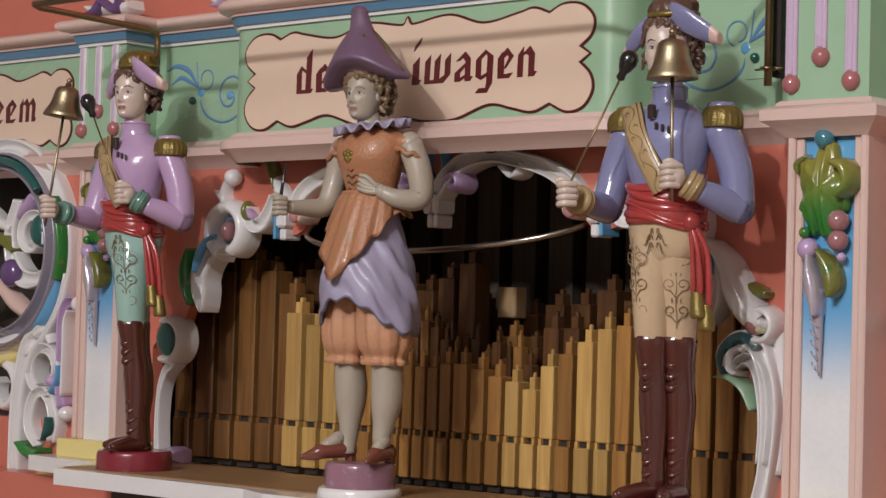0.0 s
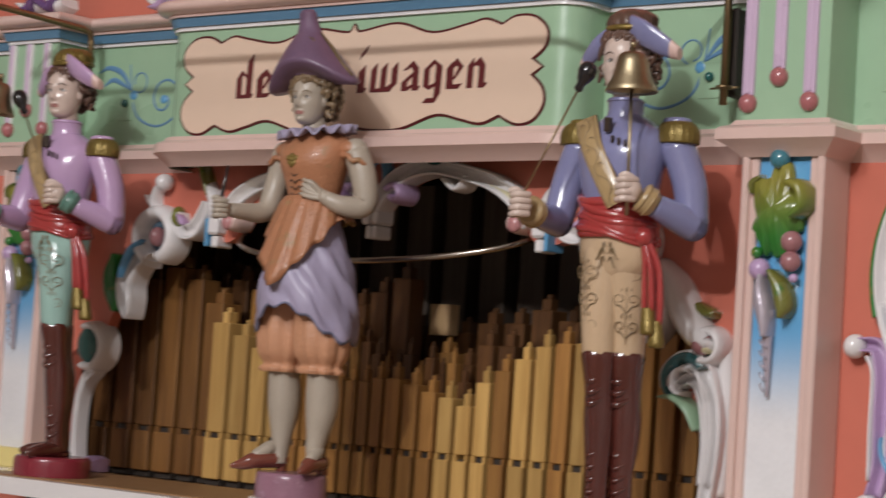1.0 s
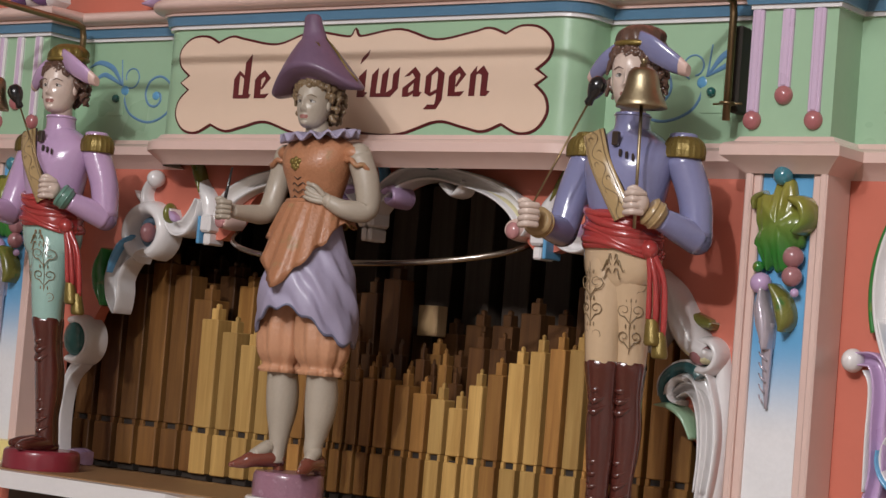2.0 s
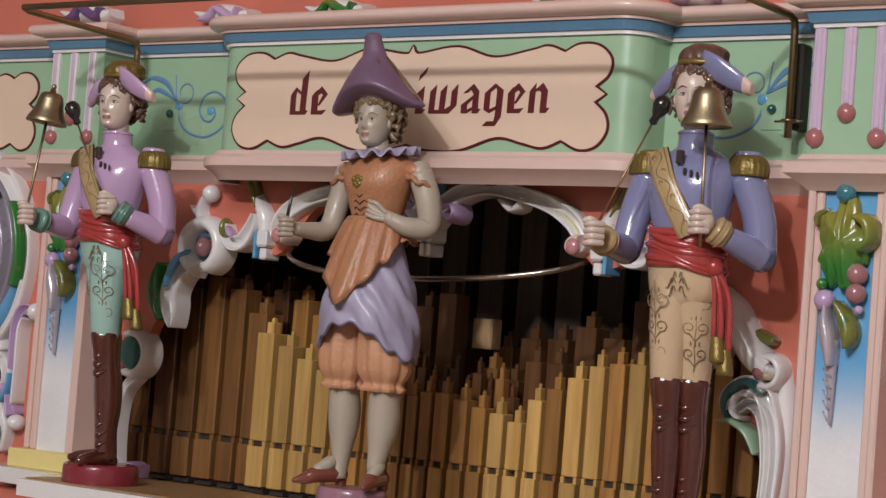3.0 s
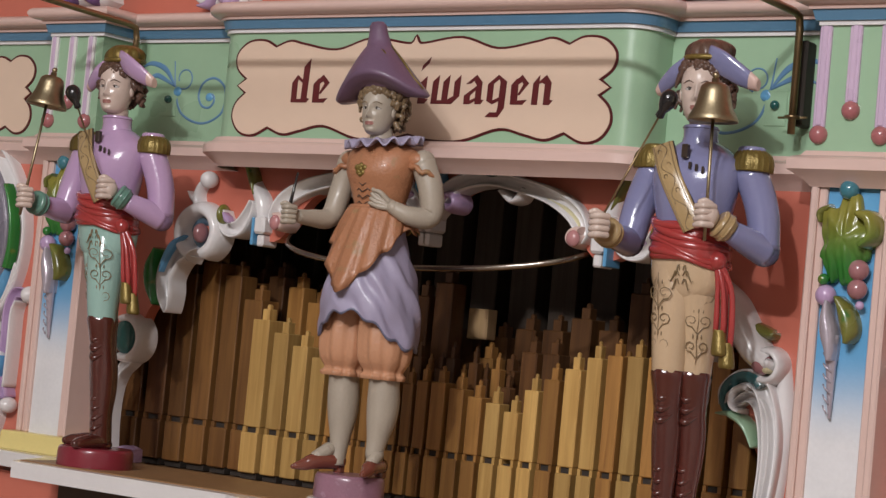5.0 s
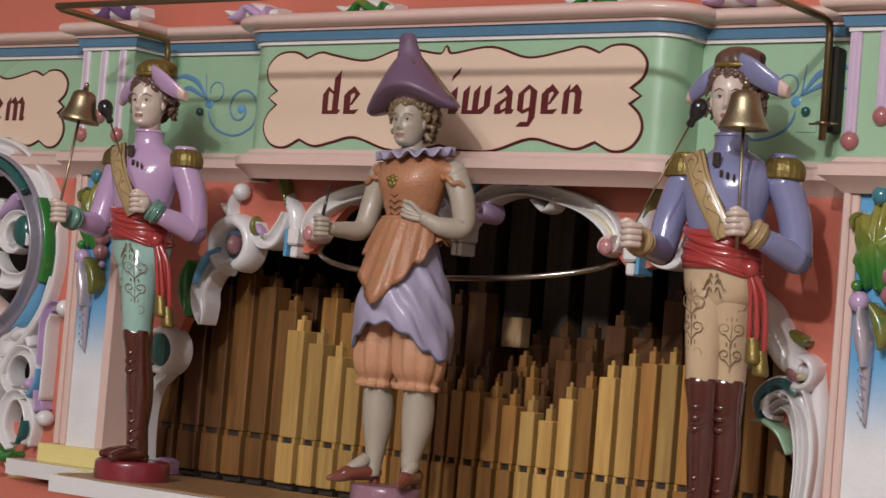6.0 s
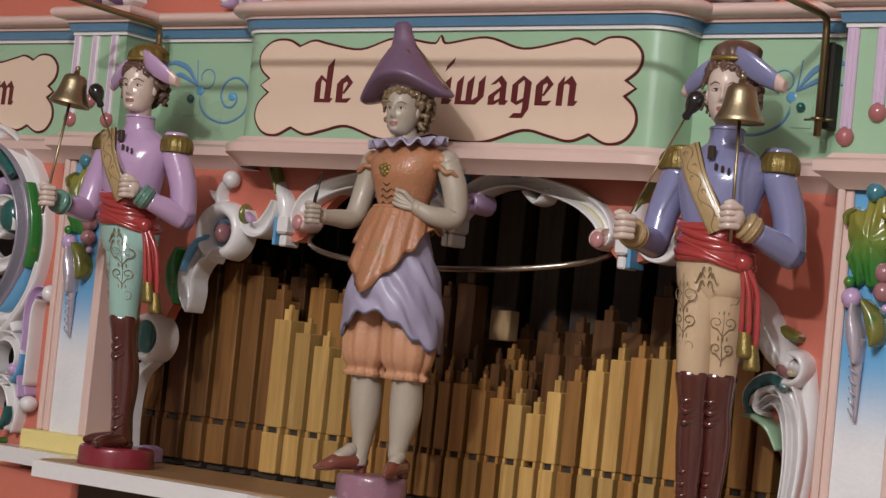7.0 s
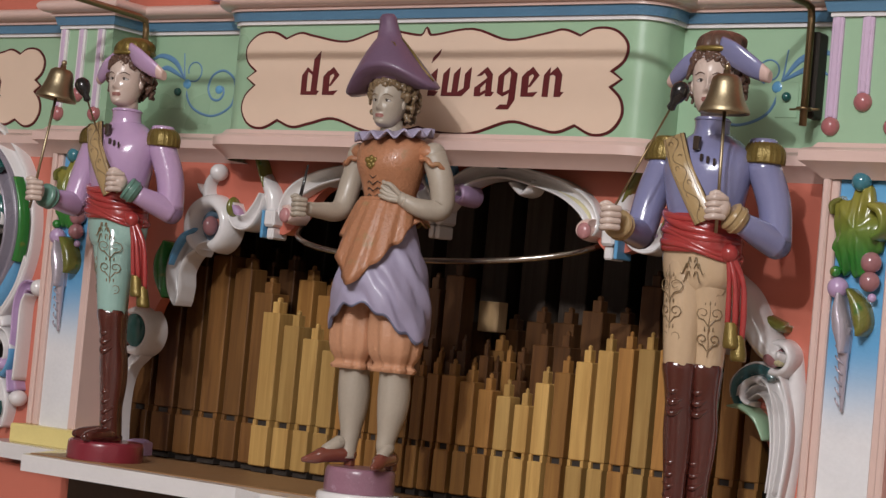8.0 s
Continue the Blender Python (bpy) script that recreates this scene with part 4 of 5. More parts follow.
FRONT_TOPS = [(-0.52, 1.47), (-0.46, 1.488), (-0.408, 1.508), (-0.376, 1.521), (-0.340, 1.505), (-0.308, 1.480), (-0.274, 1.450), (-0.239, 1.436), (-0.210, 1.423), (-0.185, 1.412), (-0.12, 1.400), (-0.047, 1.389), (-0.015, 1.397), (0.014, 1.396),
              (0.056, 1.384), (0.083, 1.379), (0.109, 1.369), (0.137, 1.399), (0.159, 1.411), (0.184, 1.423), (0.208, 1.440), (0.24, 1.446), (0.34, 1.450), (0.40, 1.470), (0.46, 1.48)]
BASS = [-0.519, -0.478, -0.436, -0.398, -0.358, -0.3225, -0.284]
TREBLE = [-0.290, -0.254, -0.222, -0.190, -0.160, -0.132, -0.108, -0.087, -0.067, -0.047, -0.027, -0.006, 0.021, 0.048, 0.074, 0.100, 0.126, 0.151, 0.178, 0.206, 0.232, 0.258, 0.285, 0.312, 0.338, 0.365, 0.395, 0.425]
rng = random.Random(7)
# Both browns stand in for the shadow over the bass pipes.
for x0, x1 in zip(BASS, BASS[1:]):
    m = PIPEBROWN if x0 > -0.45 else PIPEDARK
    pipe(x0 + (x1 - x0) * 0.40, -0.003, (x1 - x0) * 0.78, lerp(FRONT_TOPS, (x0 + x1) / 2), m, "bass pipes", "broad brown wooden organ pipe in the front row, darkened for shade")
for x0, x1 in zip(TREBLE, TREBLE[1:]):
    pale = rng.random() < 0.8 and (x0 < -0.18 or 0.03 < x0 < 0.27)
    pipe(x0 + (x1 - x0) * 0.38, -0.020, (x1 - x0) * 0.75, lerp(FRONT_TOPS, x0 + (x1 - x0) * 0.4), PIPELIGHT if pale else PIPEWOOD, "front row pipes", "square varnished wooden organ pipe with a stopper")

# Rows behind the front one: most pipes are coloured darker for shade.
ROW2 = [(-0.52, 1.50), (-0.32, 1.51), (-0.22, 1.48), (-0.12, 1.50), (-0.06, 1.51), (-0.03, 1.42), (0.02, 1.42), (0.06, 1.44), (0.09, 1.475), (0.12, 1.435), (0.22, 1.425), (0.30, 1.45), (0.46, 1.52)]
x = -0.50
while x < 0.46:
    p = 0.030 + 0.006 * rng.random()
    pipe(x + p / 2, 0.050, p * 0.74, lerp(ROW2, x) + rng.uniform(-0.024, 0.010), PIPEDARK if rng.random() < 0.8 else PIPEWOOD, "second row pipes", "brown wooden organ pipe in the second row, mostly darkened for shade", front=False)
    x += p
for i in range(14):
    x = -0.145 + i * 0.0165
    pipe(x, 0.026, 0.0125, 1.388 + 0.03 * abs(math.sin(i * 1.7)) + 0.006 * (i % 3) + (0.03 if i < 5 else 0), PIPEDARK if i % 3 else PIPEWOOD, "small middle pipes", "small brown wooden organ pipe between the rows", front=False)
x = -0.54
while x < 0.50:
    p = 0.040
    pipe(x, 0.135, 0.029, lerp([(-0.5, 1.55), (-0.15, 1.47), (0.0, 1.49), (0.1, 1.50), (0.5, 1.55)], x) + rng.uniform(-0.03, 0.02), PIPEDARK, "third row pipes", "brown wooden organ pipe in the third row, darkened for shade", front=False)
    x += p
# Back row: coloured dark for the shade it stands in.
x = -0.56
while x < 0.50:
    pipe(x, 0.250, 0.040, 1.652, PIPEBACK, "back row pipes", "tall wooden organ pipe at the back, darkened for shade", front=False, stopper=False)
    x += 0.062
# Pale block: light falling on a back pipe, put into its own colour.
block = thing("lit_pipe_patch", "pale block painting the lit stretch of a back pipe", "wooden block")
bm = bmesh.new()
box(bm, -0.052, -0.022, 0.112, 0.133, 1.452, 1.490, 0.001)
part("block_face", bm, wood("lit_pipe_wood", (0.85, 0.58, 0.32), (0.66, 0.42, 0.20)), block)


# ---- carved figures ----
FLESH = mat("pale_flesh_paint", (0.62, 0.49, 0.42), 0.26, coat=0.5, vary=0.06, scale=60)
AGEDFLESH = mat("aged_flesh_paint", (0.40, 0.34, 0.27), 0.42, coat=0.12, vary=0.10, scale=60)
HAIR = mat("brown_hair_paint", (0.12, 0.065, 0.045), 0.32, coat=0.3, vary=0.25, scale=120, bump=0.3)
GOLDHAIR = mat("golden_brown_hair_paint", (0.21, 0.14, 0.075), 0.34, coat=0.3, vary=0.25, scale=120, bump=0.3)
COATLILAC = mat("lilac_coat_paint", (0.50, 0.33, 0.52), 0.20, coat=0.7, vary=0.06, scale=40)
COATBLUE = mat("grey_blue_coat_paint", (0.22, 0.225, 0.39), 0.20, coat=0.7, vary=0.07, scale=40)
TROUSERMINT = mat("mint_trouser_paint", (0.32, 0.50, 0.44), 0.20, coat=0.7, vary=0.07, scale=40)
TROUSERCREAM = mat("cream_trouser_paint", (0.56, 0.40, 0.25), 0.20, coat=0.7, vary=0.07, scale=40)
SASHRED = mat("red_sash_paint", (0.38, 0.045, 0.042), 0.22, coat=0.6, vary=0.15, scale=60)
BOOT = mat("brown_boot_paint", (0.085, 0.020, 0.014), 0.16, coat=0.8, vary=0.20, scale=50)
GOLD = mat("old_gold_paint", (0.24, 0.17, 0.045), 0.32, metal=0.5, vary=0.3, scale=120, bump=0.3)
SASHCREAM = mat("ochre_sash_paint", (0.42, 0.29, 0.14), 0.25, coat=0.5, vary=0.12, scale=60)
MINTCUFF = mat("green_cuff_paint", (0.12, 0.24, 0.19), 0.25, coat=0.5, vary=0.12)
LIP = mat("lip_red_paint", (0.34, 0.145, 0.125), 0.25)
EYEW = mat("eye_white_paint", (0.55, 0.52, 0.50), 0.2)
DARKLINE = mat("dark_line_paint", (0.045, 0.030, 0.022), 0.3)
PLINTHRED = mat("crimson_plinth_paint", (0.22, 0.022, 0.035), 0.28, coat=0.4, vary=0.12)
PLINTHMAUVE = mat("mauve_marbled_paint", (0.30, 0.15, 0.20), 0.3, coat=0.4, vary=0.25, scale=90, wear=(0.42, 0.27, 0.33))
BODICE = mat("orange_bodice_paint", (0.42, 0.185, 0.092), 0.42, coat=0.12, vary=0.20, scale=60, bump=0.5, wear=(0.33, 0.19, 0.09))
BREECH = mat("peach_breeches_paint", (0.54, 0.27, 0.15), 0.4, coat=0.2, vary=0.10, scale=50, bump=0.4)
SKIRT = mat("lavender_skirt_paint", (0.36, 0.32, 0.44), 0.44, coat=0.12, vary=0.08, scale=40)
SKIRTEDGE = mat("slate_hem_paint", (0.17, 0.17, 0.25), 0.3)
HATVIOLET = mat("violet_hat_paint", (0.16, 0.095, 0.155), 0.42, coat=0.2, vary=0.16, scale=60)
ORNAMENT = mat("brown_gold_line_paint", (0.22, 0.150, 0.075), 0.3)
SHOE = mat("russet_shoe_paint", (0.20, 0.055, 0.035), 0.22, coat=0.6, vary=0.15)


def loft(bm, rings, mi=0, sides=24, fold=0, amp=0.0, turn=0.0):
    """Stacked ovals (x, y, z, half width, half depth[, fold strength]) joined to a smooth body; fold: number of cloth folds."""
    dense = spline(rings, 5) if len(rings) > 2 else [np.array(r, float) for r in rings]
    rows = []
    for r in dense:
        k = r[5] if len(r) > 5 else 1.0
        row = []
        for i in range(sides):
            a = 2 * math.pi * i / sides
            f = 1 + (amp * k * (math.sin(fold * a + turn * r[2] * 10) + 0.5 * math.sin((fold * 2 + 1) * a + 1.3)) if fold else 0)
            row.append(bm.verts.new((r[0] + max(0.0003, r[3]) * f * math.cos(a), r[1] + max(0.0003, r[4]) * f * math.sin(a), r[2])))
        rows.append(row)
    for a, b in zip(rows, rows[1:]):
        for i in range(sides):
            f = bm.faces.new((a[i], a[(i + 1) % sides], b[(i + 1) % sides], b[i]))
            f.material_index, f.smooth = mi, True
    for r in (rows[0], rows[-1]):
        bm.faces.new(r).material_index = mi
    return rows


def limb(bm, pts, mi, sides=14):
    """A rounded arm or finger along (x, y, z, radius)."""
    line = spline(pts, 6)
    tube(bm, [p[:3] for p in line], [float(p[3]) for p in line], sides, mi)
    ball(bm, tuple(pts[0][:3]), pts[0][3], mi, 12, 8)
    ball(bm, tuple(pts[-1][:3]), pts[-1][3], mi, 12, 8)


def fist(bm, place, way, mi, size=1.0):
    """A closed hand: palm, four bent fingers and a thumb."""
    x, y, z = place
    ball(bm, (x, y, z), (0.0085 * size, 0.0095 * size, 0.0105 * size), mi, 12, 8)
    for k in range(4):
        zz = z + (0.0085 - 0.0055 * k) * size
        fx = x + way * 0.0025
        limb(bm, [(fx + 0.006 * size, y - 0.003 * size, zz, 0.0031 * size), (fx + 0.001 * size, y - 0.0105 * size, zz, 0.0032 * size), (fx - 0.0065 * size, y - 0.0085 * size, zz - 0.001, 0.0029 * size), (fx - 0.008 * size, y - 0.002 * size, zz - 0.001, 0.0026 * size)], mi, 8)
    limb(bm, [(x + 0.004 * size, y - 0.001, z + 0.008 * size, 0.0032 * size), (x - 0.001, y - 0.008 * size, z + 0.0125 * size, 0.0030 * size), (x - 0.005 * size, y - 0.010 * size, z + 0.0115 * size, 0.0025 * size)], mi, 8)


def head(bm, c, k, turn, skin, lip, white, dark, brow):
    """A carved head: an oval with brows, sockets, nose, cheeks, lips and chin raised from it, turned about the upright axis."""
    m = Matrix.Translation(c) @ Matrix.Rotation(radians(turn), 4, "Z") @ Matrix.Scale(k, 4)
    before = len(bm.verts)
    bumps = [(0, -0.001, 0.0022, 0.0060, 0.0032), (0, -0.0085, 0.0026, 0.0032, 0.0058), (0, -0.0160, 0.0042, 0.0012, 0.0020),
             (0, -0.0193, 0.0034, 0.0013, 0.0023), (0, -0.0218, 0.0040, 0.0011, -0.0012), (0, -0.0262, 0.0050, 0.0032, 0.0026)]
    for s in (-1, 1):
        bumps += [(s * 0.0032, -0.0100, 0.0016, 0.0016, 0.0018), (s * 0.0080, 0.0003, 0.0042, 0.0027, -0.0030),
                  (s * 0.0080, 0.0062, 0.0055, 0.0020, 0.0009), (s * 0.0095, -0.0090, 0.0050, 0.0050, 0.0012)]
    shape = [(0.001, -0.0300, 0.003, 0.003), (-0.004, -0.0290, 0.0090, 0.0098), (-0.0035, -0.0235, 0.0135, 0.0160), (-0.001, -0.013, 0.0172, 0.0203), (0.000, -0.002, 0.0190, 0.0220),
             (0.001, 0.010, 0.0198, 0.0230), (0.002, 0.020, 0.0172, 0.0205), (0.002, 0.028, 0.0085, 0.0105), (0.002, 0.030, 0.002, 0.003)]
    rows, n = [], 90
    for yc, z, wx, wy in spline(shape, 8):
        row = []
        for i in range(n):
            t = 2 * i / n - 1
            a = math.pi * t * abs(t) ** 0.5
            x, y = wx * math.sin(a), yc - wy * math.cos(a)
            if abs(a) < 1.5:
                y -= math.cos(a) ** 0.5 * sum(h * math.exp(-((x - bx) / sx) ** 2 - ((z - bz) / sz) ** 2) for bx, bz, sx, sz, h in bumps)
            row.append(bm.verts.new((x, y, z)))
        rows.append(row)
    for a, b in zip(rows, rows[1:]):
        for i in range(n):
            f = bm.faces.new((a[i], a[(i + 1) % n], b[(i + 1) % n], b[i]))
            q = f.calc_center_median()
            f.material_index, f.smooth = (lip if q.y < 0 and (q.x / 0.0060) ** 2 + ((q.z + 0.0177) / 0.0026) ** 2 < 1 else skin), True
    bm.faces.new(rows[0]).material_index = skin
    bm.faces.new(rows[-1]).material_index = skin
    for s in (-1, 1):
        ball(bm, (s * 0.0081, -0.0158, -0.0002), (0.0041, 0.0032, 0.0022), white, 14, 10)
        ball(bm, (s * 0.0076, -0.0187, 0.0000), (0.0014, 0.0005, 0.0015), dark, 12, 8)
        limb(bm, [(s * 0.0040, -0.0180, 0.0004, 0.0005), (s * 0.0080, -0.0191, 0.0024, 0.0008), (s * 0.0124, -0.0160, 0.0002, 0.0005)], skin, 8)
        limb(bm, [(s * 0.0042, -0.0183, -0.0001, 0.0002), (s * 0.0080, -0.0195, 0.0017, 0.0004), (s * 0.0124, -0.0163, -0.0004, 0.0002)], dark, 6)
        limb(bm, [(s * 0.0036, -0.0222, 0.0054, 0.0004), (s * 0.0085, -0.0213, 0.0072, 0.0007), (s * 0.0140, -0.0172, 0.0050, 0.0003)], brow, 6)
        ball(bm, (s * 0.0192, 0.0015, -0.003), (0.0024, 0.0042, 0.0062), skin, 12, 8)
    bm.verts.ensure_lookup_table()
    for v in bm.verts[before:]:
        v.co = m @ v.co


def curls(bm, c, k, turn, mi, seed, fringe=True):
    """Locks of hair: many small twisted tufts over the crown, sides and neck."""
    r = random.Random(seed)
    m = Matrix.Translation(c) @ Matrix.Rotation(radians(turn), 4, "Z") @ Matrix.Scale(k, 4)
    before = len(bm.verts)
    ball(bm, (0, 0.0050, 0.008), (0.0218, 0.0220, 0.0238), mi, 20, 14)
    for i in range(170):
        a = r.uniform(0, 2 * math.pi)
        front = -math.sin(a)
        low = 0.0140 if front > 0.5 else 0.0 if front > 0.2 else -0.018
        if front > 0.75 and not fringe:
            low = 0.012
        z = r.uniform(low, 0.024)
        q = math.sqrt(max(0.05, 1 - (z / 0.033) ** 2))
        x, y = 0.0218 * q * math.cos(a), 0.002 + 0.0250 * q * math.sin(a)
        w = r.uniform(0.0022, 0.0036)
        b = r.uniform(0, 6.28)
        limb(bm, [(x, y, z, w), (x * 1.10 + 0.003 * math.cos(b), y * 1.10, z + 0.003 * math.sin(b), w), (x * 1.04 + 0.005 * math.cos(b + 1), y * 1.04, z - 0.005, w * 0.6)], mi, 6)
    bm.verts.ensure_lookup_table()
    for v in bm.verts[before:]:
        v.co = m @ v.co


def vine_lines(bm, cx, cy, z0, z1, mi, a0):
    """Painted curlicues that climb a trouser leg: each a small raised line on its round."""
    def on(a, z):
        k = (z - 1.45) / 0.03
        return (cx + (0.0188 + 0.0026 * k) * math.cos(a), cy + (0.0202 + 0.0034 * k) * math.sin(a), z)
    tube(bm, [on(a0 + 0.03 * math.sin(q * 1.3), z0 + (z1 - z0) * q / 12) for q in range(13)], 0.0004, 5, mi)
    for k in range(3):
        zc, r0 = z0 + (z1 - z0) * (0.20 + 0.29 * k), 0.0062 + 0.0006 * k
        for s in (-1, 1):
            turns = [(radians(-100 + 46 * q), r0 * (1 - q / 13)) for q in range(10)]
            tube(bm, [on(a0 + s * (0.30 + r * math.cos(w) / 0.020), zc + r * math.sin(w)) for w, r in turns], [0.0007 - 0.00003 * q for q in range(10)], 5, mi)
            tube(bm, [on(a0 + s * (0.02 + 0.055 * q), zc - r0 * (1.9 - 0.22 * q)) for q in range(6)], [0.0004, 0.0005, 0.0006, 0.0007, 0.0007, 0.0006], 5, mi)
            ball(bm, on(a0 + s * 0.20, zc + 0.0100), (0.0008, 0.0008, 0.0024), mi, 8, 6)
        ball(bm, on(a0, zc + 0.0105), (0.0010, 0.0010, 0.0032), mi, 8, 6)


def soldier(ax, ay, coat, trousers, cuff, turn, label, seed, feet, stance=0.88, lean=0.0):
    """A bell ringer in a plumed two-cornered hat, sash, belt and high boots, on a crimson plinth."""
    COAT, TRO, SASH, BOOTM, GLD, SKIN, HAIRM, LIPM, EW, DK, PLINTH, BELT, CUFF, FLAP = range(14)
    ORN = 14
    mats = (coat, trousers, SASHCREAM, BOOT, GOLD, FLESH, HAIR, LIP, EYEW, DARKLINE, PLINTHRED, SASHRED, cuff, PINK, ORNAMENT)
    bm = bmesh.new()
    B = 1.2525
    loft(bm, [(0, -0.006, B, 0.0455, 0.0455), (0, -0.006, B + 0.003, 0.0465, 0.0465), (0, -0.006, B + 0.020, 0.0460, 0.0460), (0, -0.006, B + 0.0245, 0.0430, 0.0430)], PLINTH, 28)
    for s, fy, toe, step in feet:
        x = s * 0.0140 * stance
        # boot: foot, heel, wrinkled shaft and turned top
        limb(bm, [(x * 0.95, fy + 0.006, 1.285, 0.0105), (x + toe * 0.3, fy - step * 0.33, 1.284, 0.0098), (x + toe * 0.8, fy - step * 0.8, 1.2825, 0.0076), (x + toe, fy - step, 1.2815, 0.0048)], BOOTM, 14)
        box(bm, x - 0.0085, x + 0.0085, fy - 0.002, fy + 0.016, 1.2765, 1.284, 0.002, BOOTM)
        loft(bm, [(x * 0.92, fy + 0.004, 1.282, 0.0105, 0.0125), (x * 0.90, fy + 0.003, 1.300, 0.0108, 0.0125), (x * 0.92, fy + 0.003, 1.318, 0.0112, 0.0125), (x * 1.0, fy + 0.005, 1.345, 0.0135, 0.0160), (x * 1.04, fy + 0.005, 1.372, 0.0150, 0.0175), (x * 1.05, fy + 0.003, 1.395, 0.0142, 0.0160), (x * 1.08, fy + 0.001, 1.415, 0.0158, 0.0172), (x * 1.10, fy, 1.430, 0.0178, 0.0190), (x * 1.10, fy, 1.436, 0.0172, 0.0184)], BOOTM, 22, 5, 0.035, 2.0)
        for k in range(4):
            z = 1.302 + 0.012 * k
            limb(bm, [(x - 0.0085, fy - 0.003, z + 0.002, 0.0014), (x, fy - 0.0092, z - 0.002, 0.0032), (x + 0.0085, fy - 0.003, z + 0.004, 0.0014)], BOOTM, 8)
        for k in range(3):
            z = 1.388 + 0.011 * k
            limb(bm, [(x * 1.05 - 0.0105, fy - 0.005, z + 0.006, 0.0014), (x * 1.05, fy - 0.0132, z - 0.003, 0.0040), (x * 1.05 + 0.0105, fy - 0.005, z + 0.005, 0.0014)], BOOTM, 8)
        # trouser leg
        loft(bm, [(x * 1.10, fy, 1.428, 0.0168, 0.0178), (x * 1.12, fy, 1.450, 0.0182, 0.0196), (x * 1.15, fy * 0.8, 1.480, 0.0208, 0.0230), (x * 1.15, fy * 0.5, 1.510, 0.0228, 0.0262), (x * 1.05, 0.001, 1.545, 0.0232, 0.0285)], TRO, 24)
        vine_lines(bm, x * 1.13, fy * 0.8, 1.444, 1.532, ORN, radians(-80 + 22 * s))
    loft(bm, [(0, 0.001, 1.502, 0.018, 0.018), (0, 0.001, 1.518, 0.037, 0.028), (0, 0.002, 1.545, 0.042, 0.032), (0, 0.001, 1.566, 0.039, 0.031)], TRO, 26)
    for s in (-1, 1):
        for r0, zz in ((0.10, 1.536), (0.22, 1.530), (0.16, 1.522)):
            pts = [(0.0425 * math.cos(radians(-80) + s * (0.04 + r0 * q / 4)), 0.002 - 0.0328 * math.sin(radians(80) - s * (0.04 + r0 * q / 4)), zz + 0.006 * math.sin(q * 1.1)) for q in range(6)]
            tube(bm, pts, [0.0004, 0.0007, 0.0009, 0.0008, 0.0006, 0.0003], 5, ORN)
    # belt with folds, knot and hanging ends with tassels
    loft(bm, [(0, 0, 1.546, 0.0405, 0.0335), (0, 0, 1.551, 0.0428, 0.0355), (0, 0, 1.566, 0.0420, 0.0348), (0, 0, 1.580, 0.0410, 0.0338), (0, 0, 1.585, 0.0385, 0.0312)], BELT, 40, 3, 0.008, 14)
    for k in range(5):
        z, tip = 1.5500 + 0.0072 * k, (-0.009, -0.013, -0.006, -0.011, -0.007)[k]
        ring = [(0.0402 * math.cos(radians(a)), 0.0332 * math.sin(radians(a)), z + tip * math.cos(radians(a)) + 0.0016 * math.sin(radians(3 * a + 70 * k))) for a in range(0, 361, 12)]
        tube(bm, ring, [0.0036 + 0.0011 * math.sin(radians(2 * a + 95 * k)) for a in range(0, 361, 12)], 8, BELT, False)
    ball(bm, (0.038, -0.014, 1.548), (0.010, 0.009, 0.010), BELT)
    for dx, dy, z1, w in ((0.002, 0.002, 1.470, 0.0031), (0.008, 0.008, 1.458, 0.0034)):
        for j in (-1, 1):
            limb(bm, [(0.038 + dx * 0.4, -0.014 + dy * 0.3, 1.545, 0.004), (0.042 + dx + j * 0.003, -0.016 + dy, 1.52, w * 0.85), (0.043 + dx + j * 0.004, -0.014 + dy, 1.490, w), (0.042 + dx + j * 0.004, -0.012 + dy, z1 + 0.008, w * 0.9)], BELT, 10)
        loft(bm, [(0.042 + dx, -0.012 + dy, z1 + 0.010, 0.006, 0.006), (0.042 + dx, -0.012 + dy, z1 + 0.004, 0.0068, 0.0065), (0.043 + dx, -0.012 + dy, z1 - 0.012, 0.0085, 0.0078), (0.043 + dx, -0.012 + dy, z1 - 0.016, 0.007, 0.006)], GLD, 18, 9, 0.10)
    # coat
    loft(bm, [(0, 0.001, 1.560, 0.0365, 0.0295), (0, 0, 1.580, 0.0375, 0.0300), (0, -0.001, 1.605, 0.0430, 0.0335), (0, -0.001, 1.630, 0.0475, 0.0345), (0, 0.002, 1.648, 0.0460, 0.0300), (0, 0.004, 1.660, 0.0330, 0.0240), (0, 0.003, 1.668, 0.0200, 0.0190)], COAT, 30)
    loft(bm, [(0, 0.002, 1.660, 0.0225, 0.0205), (0, 0.001, 1.672, 0.0180, 0.0180), (0, 0, 1.683, 0.0178, 0.0182), (0, 0, 1.6840, 0.0150, 0.0155)], COAT, 24)
    tube(bm, [(0.0180 * math.cos(radians(a)), 0.0184 * math.sin(radians(a)), 1.6815) for a in range(0, 361, 15)], 0.0010, 6, COAT, False)
    loft(bm, [(0, 0, 1.680, 0.013, 0.0135), (0, -0.001, 1.702, 0.0125, 0.013)], SKIN, 18)
    # shoulder sash, medals, buttons
    band = []
    for q in range(11):
        t = q / 10
        x, z = -0.030 + 0.050 * t, 1.662 - 0.085 * t
        y = -0.0375 * math.sqrt(max(0.05, 1 - (x / 0.052) ** 2)) * (0.72 + 0.28 * min(1, (1.668 - z) / 0.035)) - 0.0005
        band.append((x, y, z))
    ln = spline(band, 2)
    rows = []
